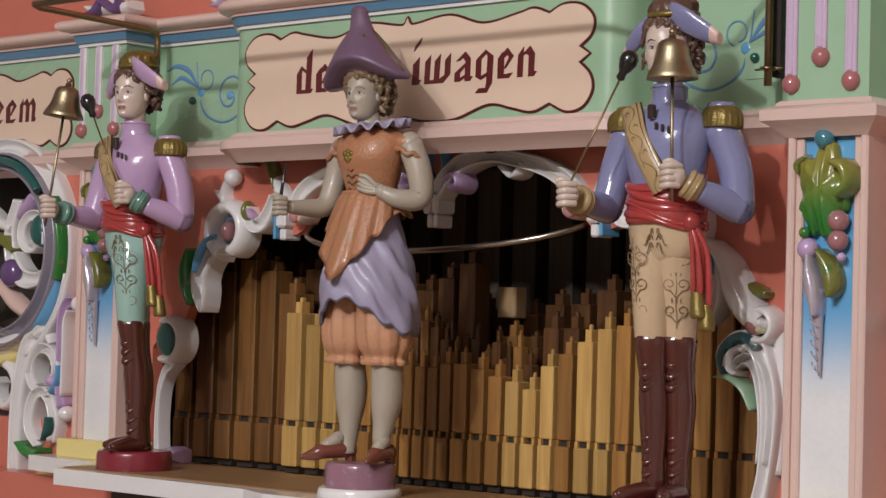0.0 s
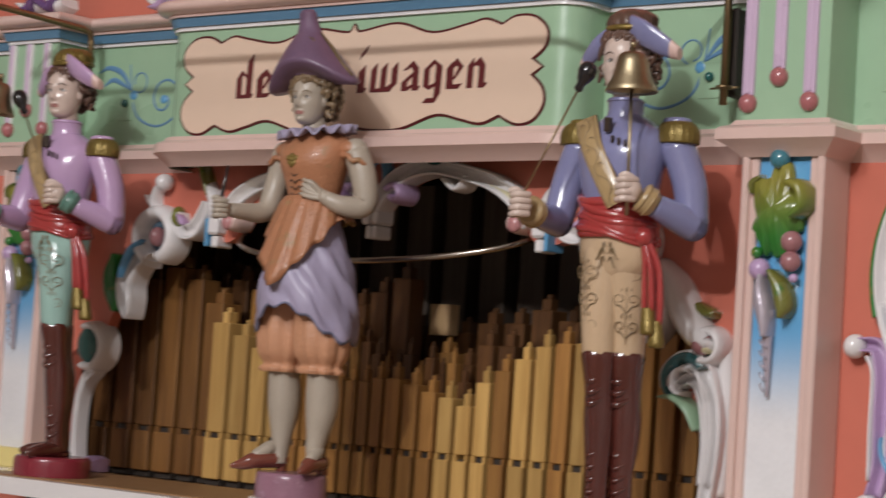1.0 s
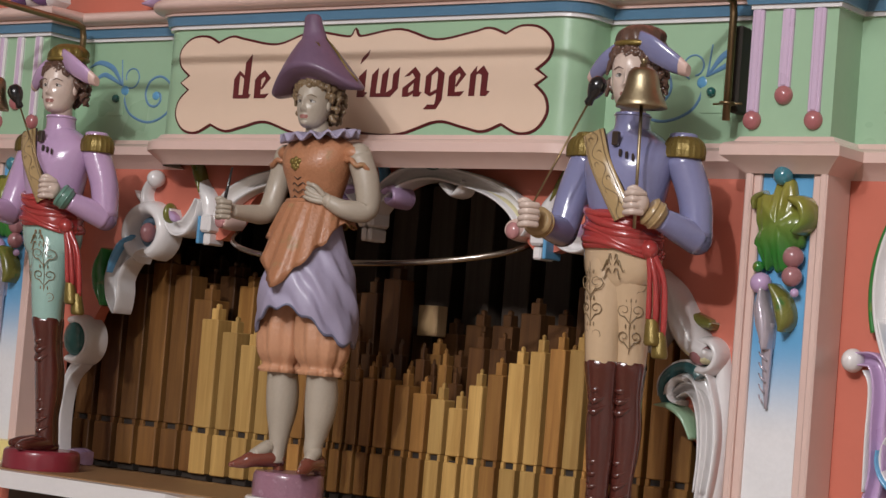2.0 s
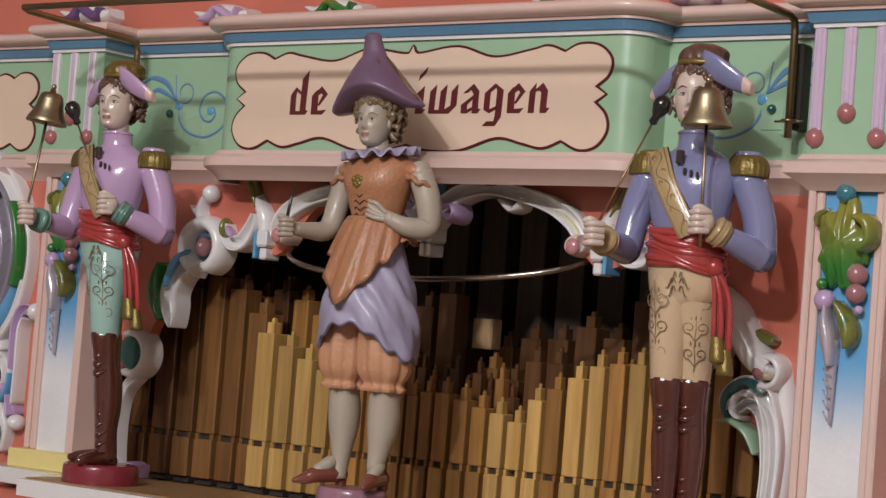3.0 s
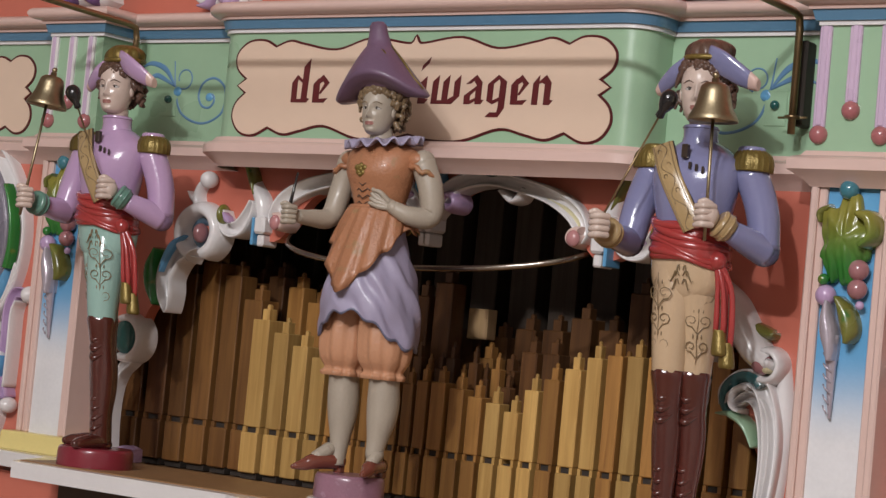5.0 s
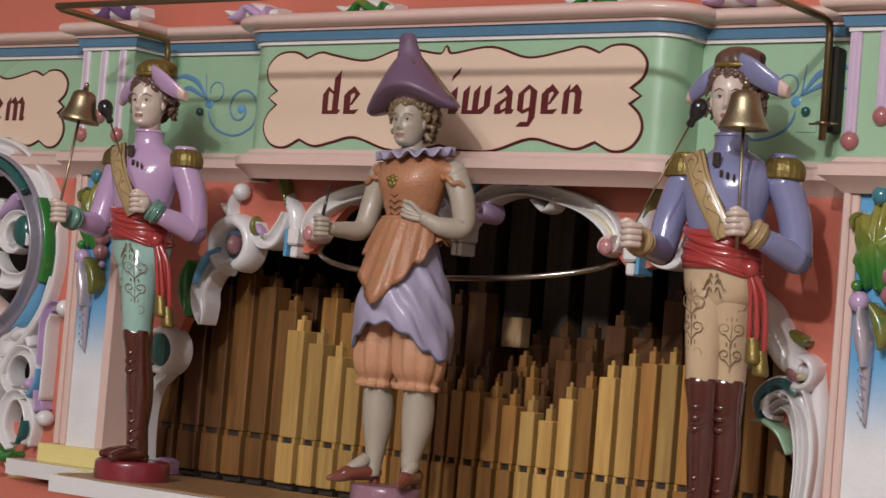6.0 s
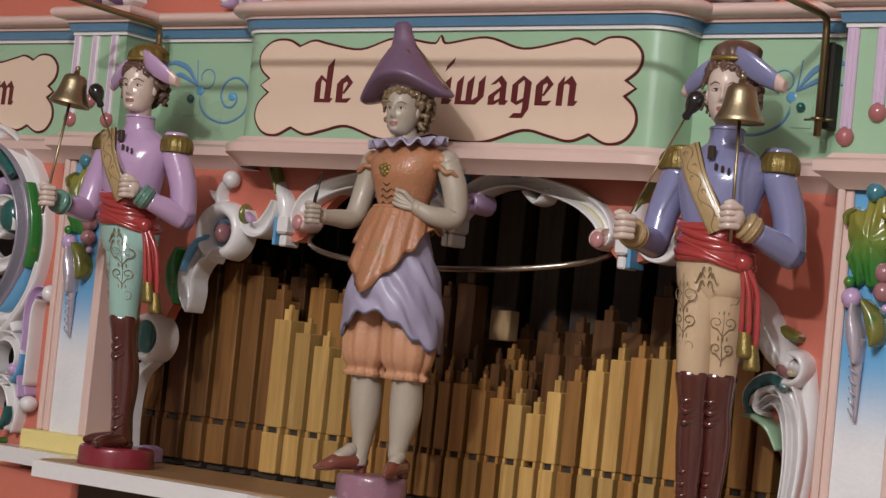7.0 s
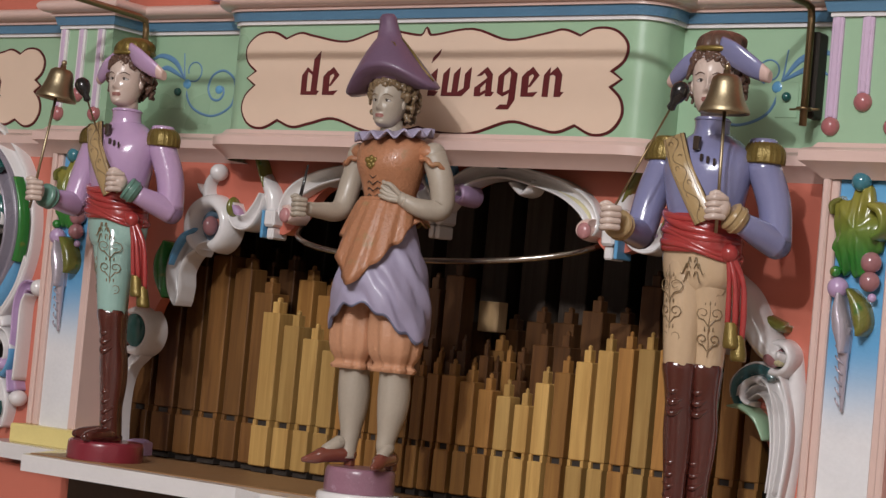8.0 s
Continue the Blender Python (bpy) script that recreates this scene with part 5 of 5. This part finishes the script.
    for p in ln:
        rows.append([bm.verts.new((p[0] + u * 0.0105, p[1] + abs(u) * 0.0016 + 0.0012 * u - d, p[2] + u * 0.0045)) for u, d in ((-1, -0.002), (-1, 0.0012), (-0.85, 0.002), (0, 0.0026), (0.85, 0.002), (1, 0.0012), (1, -0.002))])
    for a, b in zip(rows, rows[1:]):
        for j in range(6):
            f = bm.faces.new((a[j], b[j], b[j + 1], a[j + 1]))
            f.material_index, f.smooth = (DK if j in (0, 5) else SASH), True
    tube(bm, [tuple(p + q for p, q in zip(pp, (0.0046 * math.sin(i * 0.45), -0.0024, 0.0020 * math.sin(i * 0.45)))) for i, pp in enumerate(spline(band, 4))], 0.0005, 5, ORN)
    for i, pp in enumerate(ln[2:-2:3]):
        side = 0.0036 if i % 2 else -0.0036
        tube(bm, [(pp[0] + side + 0.0022 * math.cos(q), pp[1] - 0.0024, pp[2] + 0.0022 * math.sin(q)) for q in (0, 0.9, 1.8, 2.7, 3.6, 4.5)], 0.0004, 5, ORN)
    for u in (-0.0082, 0.0082):
        tube(bm, [(pp[0] + u, pp[1] - 0.0019 + 0.00012 * u, pp[2] + 0.43 * u) for pp in ln], 0.0004, 5, ORN)
    for k in range(3):
        box(bm, 0.008 + 0.0070 * k, 0.0108 + 0.0070 * k, -0.0360 + 0.001 * k, -0.0325, 1.637 - 0.002 * k, 1.644 - 0.002 * k, 0.0006, DK)
    box(bm, -0.002, 0.005, -0.0345, -0.028, 1.648, 1.662, 0.001, DK)
    # arms and cuffs
    arms = ((-1, (-0.052, 0.006, 1.642), (-0.069, -0.006, 1.563), (-0.064, -0.052, 1.566), (-0.060, -0.080, 1.572)), (1, (0.054, 0.010, 1.642), (0.074, 0.016, 1.562), (0.055, -0.028, 1.578), (0.041, -0.043, 1.590)))
    for s, sh, el, wr, hd in arms:
        mid = [(a + b) / 2 for a, b in zip(sh, el)]
        limb(bm, [(*sh, 0.0172), (mid[0] + s * 0.004, mid[1] + 0.003, mid[2], 0.0170), (*el, 0.0158)], COAT, 20)
        limb(bm, [(*el, 0.0158), ((el[0] + wr[0]) / 2, (el[1] + wr[1]) / 2, (el[2] + wr[2]) / 2, 0.0140), (*wr, 0.0112)], COAT, 18)
        d = [(b - a) for a, b in zip(wr, hd)]
        n = math.sqrt(sum(v * v for v in d))
        d = [v / n for v in d]
        tube(bm, [tuple(w - 0.003 * v for w, v in zip(wr, d)), tuple(w + 0.001 * v for w, v in zip(wr, d)), tuple(w + 0.012 * v for w, v in zip(wr, d)), tuple(w + 0.014 * v for w, v in zip(wr, d))], [0.0120, 0.0138, 0.0150, 0.0120], 20, CUFF)
        for o in (0.003, 0.0105):
            ringc = [w + o * v for w, v in zip(wr, d)]
            tube(bm, [tuple(c - 0.0012 * v for c, v in zip(ringc, d)), tuple(c + 0.0012 * v for c, v in zip(ringc, d))], 0.0152, 20, SASH if cuff is SASHCREAM else CUFF)
        fist(bm, hd, -s, SKIN, 1.12)
        # epaulette with fringe
        ex, ey, ez = sh[0] + s * 0.002, sh[1], 1.656
        loft(bm, [(ex, ey, ez - 0.016, 0.0205, 0.0190), (ex, ey, ez - 0.006, 0.0208, 0.0192), (ex, ey, ez + 0.002, 0.0175, 0.0165), (ex - s * 0.002, ey, ez + 0.007, 0.0120, 0.0120)], GLD, 60, 20, 0.065)
        loft(bm, [(ex - s * 0.002, ey, ez + 0.002, 0.0150, 0.0145), (ex - s * 0.002, ey, ez + 0.0085, 0.0135, 0.0130), (ex - s * 0.002, ey, ez + 0.010, 0.006, 0.006)], COAT if s > 0 else GLD, 20)
    # head, hair, plumed hat with turned-up corners
    hc = (0, -0.006, 1.7185)
    head(bm, hc, 1.07, turn, SKIN, LIPM, EW, DK, HAIRM)
    curls(bm, (0, 0.001, 1.7215), 1.14, turn, HAIRM, seed, fringe=True)
    loft(bm, [(0, 0.000, 1.733, 0.020, 0.020), (0.001, 0.000, 1.742, 0.0235, 0.0225), (0.002, 0.001, 1.750, 0.0230, 0.0215), (0.002, 0.001, 1.7545, 0.0195, 0.0180)], HAIRM, 24, 7, 0.04)
    loft(bm, [(0.002, 0.001, 1.750, 0.0225, 0.0205), (0.002, 0.001, 1.757, 0.0245, 0.0225), (0.002, 0.002, 1.766, 0.0225, 0.0205), (0.002, 0.002, 1.772, 0.0130, 0.0120), (0.002, 0.002, 1.773, 0.004, 0.004)], HAIRM if coat is COATBLUE else GLD, 44, 11, 0.07, 12)
    tube(bm, [(0.002 + 0.0245 * math.cos(radians(a)), 0.001 + 0.0228 * math.sin(radians(a)), 1.7535 + 0.0015 * math.sin(radians(a))) for a in range(0, 361, 18)], 0.0030, 8, GLD, False)
    for s in (-1, 1):
        line = [(-0.014, -0.010, 1.746), (-0.028, -0.012, 1.736), (-0.043, -0.006, 1.726), (-0.054, 0.000, 1.719)]
        if s > 0:
            line = [(0.010, -0.014, 1.752), (0.028, -0.018, 1.745), (0.047, -0.014, 1.734), (0.064, -0.008, 1.725)]
        rows = []
        for i, p in enumerate(spline(line, 6)):
            w = (0.0125 if s > 0 else 0.0090) * (1 - (i / 18) ** 3 * 0.55)
            rows.append([bm.verts.new((p[0] + 0.25 * s * w * math.sin(a), p[1] + 0.0048 * math.cos(a) - 0.35 * w * math.sin(a), p[2] + w * math.sin(a))) for a in (2 * math.pi * k / 12 for k in range(12))])
        for i, (a, b) in enumerate(zip(rows, rows[1:])):
            for k in range(12):
                f = bm.faces.new((a[k], a[(k + 1) % 12], b[(k + 1) % 12], b[k]))
                f.material_index, f.smooth = (FLAP if i > 14 else COAT), True
        for r in (rows[0], rows[-1]):
            bm.faces.new(r).material_index = FLAP
    for v in bm.verts:
        v.co.x += lean * max(0.0, min(1.0, (1.56 - v.co.z) / 0.27))
    st = part("soldier_figure", bm, mats, None, label)
    tagged(st, category="statue", group="bell ringer figures")
    st.location = (ax, ay, 0)
    return st


soldier(-0.400, -0.185, COATLILAC, TROUSERMINT, MINTCUFF, 13, "carved soldier statue in glossy lilac coat and mint trousers", 3, ((-1, 0.006, -0.036, 0.022), (1, -0.012, 0.004, 0.042)), 0.50, 0.026)
soldier(0.415, -0.185, COATBLUE, TROUSERCREAM, SASHCREAM, 16, "carved soldier statue in glossy grey-blue coat and cream trousers", 5, ((-1, -0.009, -0.010, 0.043), (1, 0.009, 0.012, 0.043)), 0.62, 0.004)


def conductor(ax, ay):
    """The bandmistress: pointed hat, ruff, bodice, draped skirt, breeches and stockings, on a mauve plinth."""
    BOD, SKI, EDGE, BRE, SKIN, HAIRM, HATM, LIPM, EW, DK, SH, PL, RUFF, GLD = range(14)
    mats = (BODICE, SKIRT, SKIRTEDGE, BREECH, AGEDFLESH, GOLDHAIR, HATVIOLET, LIP, EYEW, DARKLINE, SHOE, PLINTHMAUVE, SKIRT, GOLD)
    bm = bmesh.new()
    loft(bm, [(-0.003, -0.002, 1.262, 0.0385, 0.0385), (-0.003, -0.002, 1.266, 0.0392, 0.0392), (-0.003, -0.002, 1.284, 0.0388, 0.0388), (-0.003, -0.002, 1.2895, 0.0365, 0.0365)], PL, 30, 6, 0.012)
    for s, toe, heel in ((-1, (-0.047, -0.048), (-0.024, 0.002)), (1, (0.037, -0.034), (0.026, 0.012))):
        x = s * 0.027
        loft(bm, [(heel[0], heel[1] - 0.003, 1.298, 0.0085, 0.0095), (x * 0.92, 0.001, 1.312, 0.0092, 0.0100), (x * 0.95, 0.003, 1.330, 0.0115, 0.0125), (x, 0.005, 1.352, 0.0160, 0.0172), (x * 1.02, 0.005, 1.372, 0.0176, 0.0188), (x * 1.03, 0.003, 1.392, 0.0168, 0.0176), (x * 1.03, 0.001, 1.410, 0.0170, 0.0175)], SKIN, 22)
        limb(bm, [(heel[0], heel[1], 1.302, 0.0088), ((heel[0] + toe[0]) / 2, (heel[1] + toe[1]) / 2 - 0.002, 1.3005, 0.0088), ((heel[0] + 3 * toe[0]) / 4, (heel[1] + 3 * toe[1]) / 4, 1.2965, 0.0070), (toe[0], toe[1], 1.2935, 0.0030)], SH, 14)
        limb(bm, [((heel[0] * 3 + toe[0]) / 4, (heel[1] * 3 + toe[1]) / 4, 1.314, 0.0080), ((heel[0] + toe[0]) / 2, (heel[1] + toe[1]) / 2 - 0.001, 1.3055, 0.0068)], SKIN, 12)
        box(bm, heel[0] - 0.005, heel[0] + 0.005, heel[1] - 0.003, heel[1] + 0.007, 1.2885, 1.300, 0.0015, SH)
        # gathered breeches with a frilled cuff
        loft(bm, [(x * 1.0, 0.001, 1.396, 0.0225, 0.0225, 1.6), (x * 1.0, 0.001, 1.400, 0.0240, 0.0240, 1.6), (x * 1.0, 0.001, 1.405, 0.0212, 0.0215, 1.0), (x * 0.98, 0.001, 1.416, 0.0275, 0.0285, 0.8), (x * 0.97, 0.001, 1.435, 0.0300, 0.0315, 0.7), (x * 0.90, 0.001, 1.462, 0.0285, 0.0315, 0.4), (x * 0.7, 0.001, 1.490, 0.0260, 0.0300, 0.2)], BRE, 60, 8, 0.075)
    # draped skirt, its hem higher over one leg, waved and edged
    n = 96
    rows = []
    for j in range(31):
        t = 0.975 * j / 29 if j < 30 else 1.0
        row = []
        for i in range(n):
            a = 2 * math.pi * i / n
            c, s_ = math.cos(a), math.sin(a)
            front = max(0.0, -math.sin(a - 0.12))
            hem = 1.430 + 0.036 * front ** 2.6 + 0.006 * max(0, -c) + 0.0030 * math.sin(13 * a)
            z = 1.575 + (hem - 1.575) * t
            wx = 0.0305 + 0.0270 * math.sin(min(1, t * 1.25) * math.pi / 2) ** 1.6
            wy = 0.0270 + 0.0245 * math.sin(min(1, t * 1.25) * math.pi / 2) ** 1.6
            f = 1 + 0.018 * t * math.sin(7 * a + 9 * t) + (0.042 * math.sin(7 * a - 19 * t) + 0.020 * math.sin(13 * a - 31 * t + 1)) * max(0, min(1, 3.2 * t - 0.3)) * (0.30 + 0.70 * max(0, math.cos(a + 0.5)))
            row.append(bm.verts.new((wx * f * c + 0.002 * t, wy * f * s_, z)))
        rows.append(row)
    inner = [bm.verts.new((v.co.x * 0.93, v.co.y * 0.93, v.co.z + 0.002)) for v in rows[-1]]
    rows.append(inner)
    for j, (a, b) in enumerate(zip(rows, rows[1:])):
        for i in range(n):
            f = bm.faces.new((a[i], a[(i + 1) % n], b[(i + 1) % n], b[i]))
            f.material_index, f.smooth = (EDGE if j >= 29 else SKI), True
    # bodice with peplum drawn to a point in front
    loft(bm, [(0, 0, 1.572, 0.0305, 0.0255), (0, 0, 1.584, 0.0295, 0.0245), (0, -0.001, 1.602, 0.0345, 0.0285), (0, -0.003, 1.620, 0.0405, 0.0325), (0, -0.002, 1.636, 0.0430, 0.0300), (0, 0.001, 1.648, 0.0400, 0.0250), (0, 0.002, 1.656, 0.0240, 0.0190)], BOD, 30, 5, 0.012)
    n = 96
    rows = []
    for j in range(10):
        t = j / 9
        row = []
        for i in range(n):
            a = 2 * math.pi * i / n
            c, s_ = math.cos(a), math.sin(a)
            point = max(0.0, 1 - abs(math.atan2(math.sin(a - radians(-92)), math.cos(a - radians(-92)))) / 1.35) ** 1.15
            drop = 0.022 + 0.076 * point + 0.0026 * math.sin(16 * a)
            z = 1.581 - drop * t
            flare = 0.0065 + 0.0310 * (t * drop / 0.092) ** 0.85
            f = 1 + 0.060 * t * math.sin(12 * a + 2 * t) + 0.025 * math.sin(23 * a + 5 * t)
            row.append(bm.verts.new(((0.0308 + flare * 0.95) * f * c + 0.0015, (0.0262 + flare * 0.92) * f * s_, z)))
        rows.append(row)
    rows.append([bm.verts.new((v.co.x * 0.94, v.co.y * 0.94, v.co.z + 0.0012)) for v in rows[-1]])
    for j, (a, b) in enumerate(zip(rows, rows[1:])):
        for i in range(n):
            f = bm.faces.new((a[i], a[(i + 1) % n], b[(i + 1) % n], b[i]))
            f.material_index, f.smooth = (GLD if j >= 9 else BOD), True
    tube(bm, [(0.0318 * math.cos(radians(a)), 0.0270 * math.sin(radians(a)), 1.582) for a in range(0, 361, 15)], 0.0036, 8, BOD, False)
    # brooch and embroidered sprig
    for dx, dz in ((-0.005, 0.002), (0.005, 0.002), (0, 0.004), (0, -0.005), (-0.003, -0.003), (0.003, -0.003), (0, 0)):
        ball(bm, (-0.004 + dx, -0.0340, 1.6225 + dz), (0.0036, 0.0022, 0.0034), GLD, 8, 6)
    for k in range(5):
        z = 1.612 - 0.007 * k
        tube(bm, [(-0.002, -0.0325 + 0.0013 * k, z), (-0.008, -0.0318 + 0.0013 * k, z + 0.004), (-0.011, -0.0300 + 0.0013 * k, z + 0.002)], 0.0006, 5, DK)
        tube(bm, [(-0.002, -0.0325 + 0.0013 * k, z), (0.004, -0.0320 + 0.0013 * k, z + 0.004), (0.007, -0.0305 + 0.0013 * k, z + 0.002)], 0.0006, 5, DK)
    # neck and waved ruff
    loft(bm, [(-0.002, -0.004, 1.648, 0.014, 0.014), (-0.002, -0.006, 1.672, 0.0115, 0.012)], SKIN, 18)
    n = 96
    rows = []
    for q, rr in enumerate((0.016, 0.028, 0.040, 0.047, 0.047, 0.038, 0.016)):
        row = []
        for i in range(n):
            a = 2 * math.pi * i / n
            amp = 0.0042 * min(1, max(0, (rr - 0.018) / 0.02))
            z = 1.660 + amp * math.sin(14 * a) - (0.0025 if q > 3 else 0) - 0.10 * (rr - 0.016) + 0.14 * rr * math.cos(a) * 0.5 + 0.10 * rr * math.sin(a)
            row.append(bm.verts.new((rr * math.cos(a), 0.80 * rr * math.sin(a) - 0.002, z)))
        rows.append(row)
    for a, b in zip(rows, rows[1:]):
        for i in range(n):
            f = bm.faces.new((a[i], a[(i + 1) % n], b[(i + 1) % n], b[i]))
            f.material_index, f.smooth = RUFF, True
    # bare arms; sleeve edge
    limb(bm, [(-0.047, 0.000, 1.634, 0.0130), (-0.054, -0.002, 1.600, 0.0128), (-0.056, -0.014, 1.570, 0.0118), (-0.061, -0.042, 1.566, 0.0092), (-0.064, -0.064, 1.566, 0.0072)], SKIN, 16)
    limb(bm, [(0.050, 0.006, 1.636, 0.0138), (0.061, 0.010, 1.606, 0.0140), (0.063, 0.010, 1.578, 0.0128), (0.050, -0.010, 1.576, 0.0105), (0.036, -0.022, 1.583, 0.0075)], SKIN, 16)
    for s, c in ((-1, (-0.047, 0.000, 1.626)), (1, (0.052, 0.006, 1.628))):
        tube(bm, [(c[0] + 0.0150 * math.cos(radians(a)), c[1] + 0.0155 * math.sin(radians(a)), c[2] + s * -0.006 * math.cos(radians(a)) + 0.002 * math.sin(radians(7 * a))) for a in range(0, 361, 12)], 0.0030, 7, BOD, False)
        ball(bm, (c[0] - s * 0.006, c[1], c[2] + 0.0095), (0.0148, 0.0155, 0.0105), BOD, 16, 10)
    fist(bm, (-0.0655, -0.072, 1.566), 1, SKIN, 0.95)
    for k in range(4):
        limb(bm, [(0.034, -0.022, 1.582 + 0.002 * k, 0.0036), (0.022 - 0.001 * k, -0.030, 1.583 + 0.004 * k, 0.0030), (0.012 + 0.001 * k, -0.033, 1.586 + 0.005 * k, 0.0022)], SKIN, 8)
    limb(bm, [(0.032, -0.024, 1.588, 0.0034), (0.024, -0.032, 1.598, 0.0028), (0.016, -0.034, 1.600, 0.0020)], SKIN, 8)
    # head, locks and the pointed hat with drooping corners
    hc = (-0.003, -0.012, 1.6905)
    head(bm, hc, 0.94, 5, SKIN, LIPM, EW, DK, HAIRM)
    curls(bm, (-0.003, -0.006, 1.694), 1.04, 5, HAIRM, 11)
    n = 48
    rows = []
    for r0, z0 in ((0.0300, 1.7075), (0.0460, 1.7080), (0.0490, 1.7105), (0.0470, 1.7145), (0.0395, 1.7270), (0.0300, 1.7420), (0.0205, 1.7555), (0.0150, 1.7620), (0.0128, 1.7690), (0.0105, 1.7790), (0.0098, 1.7855), (0.0070, 1.7890), (0.001, 1.7902)):
        row = []
        w = max(0.0, min(1.0, (r0 - 0.012) / 0.032))
        for i in range(n):
            a = 2 * math.pi * i / n
            c, s_ = math.cos(a), math.sin(a)
            k = 1 + 0.20 * w * abs(c) ** 6
            lift = 0.017 * w * (1 - abs(c) ** 2) * (1 if s_ < 0 else 0.4) - 0.007 * w * abs(c) ** 4
            row.append(bm.verts.new((-0.003 + r0 * k * c * 1.04 - 0.017 * (z0 - 1.7075) / 0.083, -0.008 + r0 * s_ * 0.80, z0 + lift + 0.09 * r0 * c)))
        rows.append(row)
    for a, b in zip(rows, rows[1:]):
        for i in range(n):
            f = bm.faces.new((a[i], a[(i + 1) % n], b[(i + 1) % n], b[i]))
            f.material_index, f.smooth = HATM, True
    bm.faces.new(rows[0]).material_index = HATM
    tube(bm, [(-0.003 + 0.0158 * 1.04 - 0.0111, -0.0085, 1.7632), (0.0215, -0.0100, 1.7455), (0.0370, -0.0105, 1.7280), (0.0520, -0.0098, 1.7150)], [0.0008, 0.0013, 0.0013, 0.0010], 6, GLD)
    for k in range(5):
        a = radians(-90 + 22 * (k - 2))
        tube(bm, [(-0.002 + 0.0215 * math.cos(a) * 0.4, -0.0240, 1.757 - abs(k - 2) * 0.001), (-0.002 + 0.0180 * math.cos(a), -0.0268 + 0.0012 * abs(k - 2), 1.747), (-0.002 + 0.020 * math.cos(a), -0.0292 + 0.0014 * abs(k - 2), 1.740)], 0.0012, 5, GLD)
    st = part("conductor_figure", bm, mats, None, "carved bandmistress statue in violet hat, orange bodice and lavender skirt")
    tagged(st, category="statue")
    st.location = (ax, ay, 0)


conductor(0.040, -0.215)


# ---- what the figures hold ----
def hand_bell(foot, top, label):
    t = thing("hand_bell", label, "bell", "hand bells")
    f, q = Vector(foot), Vector(top)
    bm = bmesh.new()
    tube(bm, [f - (q - f).normalized() * 0.010, q], 0.0017, 10)
    part("stick", bm, BRASS, t, smooth=True)
    bm = bmesh.new()
    prof = [(0.0215, 0.002), (0.0248, 0.0), (0.0252, 0.0015), (0.0235, 0.006), (0.0195, 0.013), (0.0170, 0.021), (0.0155, 0.029), (0.0138, 0.035), (0.0100, 0.038), (0.004, 0.039), (0.0035, 0.043), (0.001, 0.0435)]
    lathe(bm, prof, (0, 0, 0), 32, open_foot=True)
    lathe(bm, [(0.0213, 0.0022), (0.0180, 0.012), (0.0150, 0.022), (0.0130, 0.032), (0.002, 0.036)], (0, 0, 0), 24, open_foot=True)
    up = (q - f).normalized()
    ob = part("bell_body", bm, BRASS, t, "turned aged brass bell")
    ob.matrix_basis = Matrix.Translation(q - up * 0.004) @ up.to_track_quat("Z", "Y").to_matrix().to_4x4()
    bm = bmesh.new()
    ball(bm, tuple(q + up * 0.042), 0.0035, u=12, v=8)
    part("crown_knob", bm, BRASS, t)


def hammer(foot, top, label):
    t = thing("bell_hammer", label, "hammer", "bell hammers")
    f, q = Vector(foot), Vector(top)
    up = (q - f).normalized()
    bm = bmesh.new()
    tube(bm, [f - up * 0.010, q], 0.0011, 8)
    part("stick", bm, DULLBRASS, t, smooth=True)
    bm = bmesh.new()
    lathe(bm, [(0.002, -0.014), (0.0045, -0.012), (0.004, -0.006), (0.0065, -0.002), (0.0092, 0.005), (0.0092, 0.011), (0.006, 0.016), (0.001, 0.0175)], (0, 0, 0), 20)
    ob = part("striker", bm, BLACK, t, "black lacquered pear-shaped striker")
    ob.matrix_basis = Matrix.Translation(q) @ up.to_track_quat("Z", "Y").to_matrix().to_4x4()


def at(ax, x, y, z):
    return (ax + x, -0.185 + y, z)


hand_bell(at(-0.400, -0.061, -0.086, 1.560), at(-0.400, -0.049, -0.074, 1.689), "brass hand bell on a long stick held by a figure")
hammer(at(-0.400, 0.041, -0.050, 1.585), at(-0.400, -0.018, -0.058, 1.698), "bell hammer with a black striker held by a figure")
hand_bell(at(0.415, 0.041, -0.050, 1.575), at(0.415, 0.040, -0.052, 1.686), "brass hand bell on a long stick held by a figure")
hammer(at(0.415, -0.060, -0.088, 1.570), at(0.415, -0.010, -0.060, 1.696), "bell hammer with a black striker held by a figure")
baton = thing("baton", "short black baton in the conductor's hand", "baton")
bm = bmesh.new()
tube(bm, [(-0.0275, -0.288, 1.560), (-0.024, -0.290, 1.580), (-0.016, -0.292, 1.612)], [0.0018, 0.0020, 0.0012], 8)
part("baton_stick", bm, BLACK, baton, smooth=True)
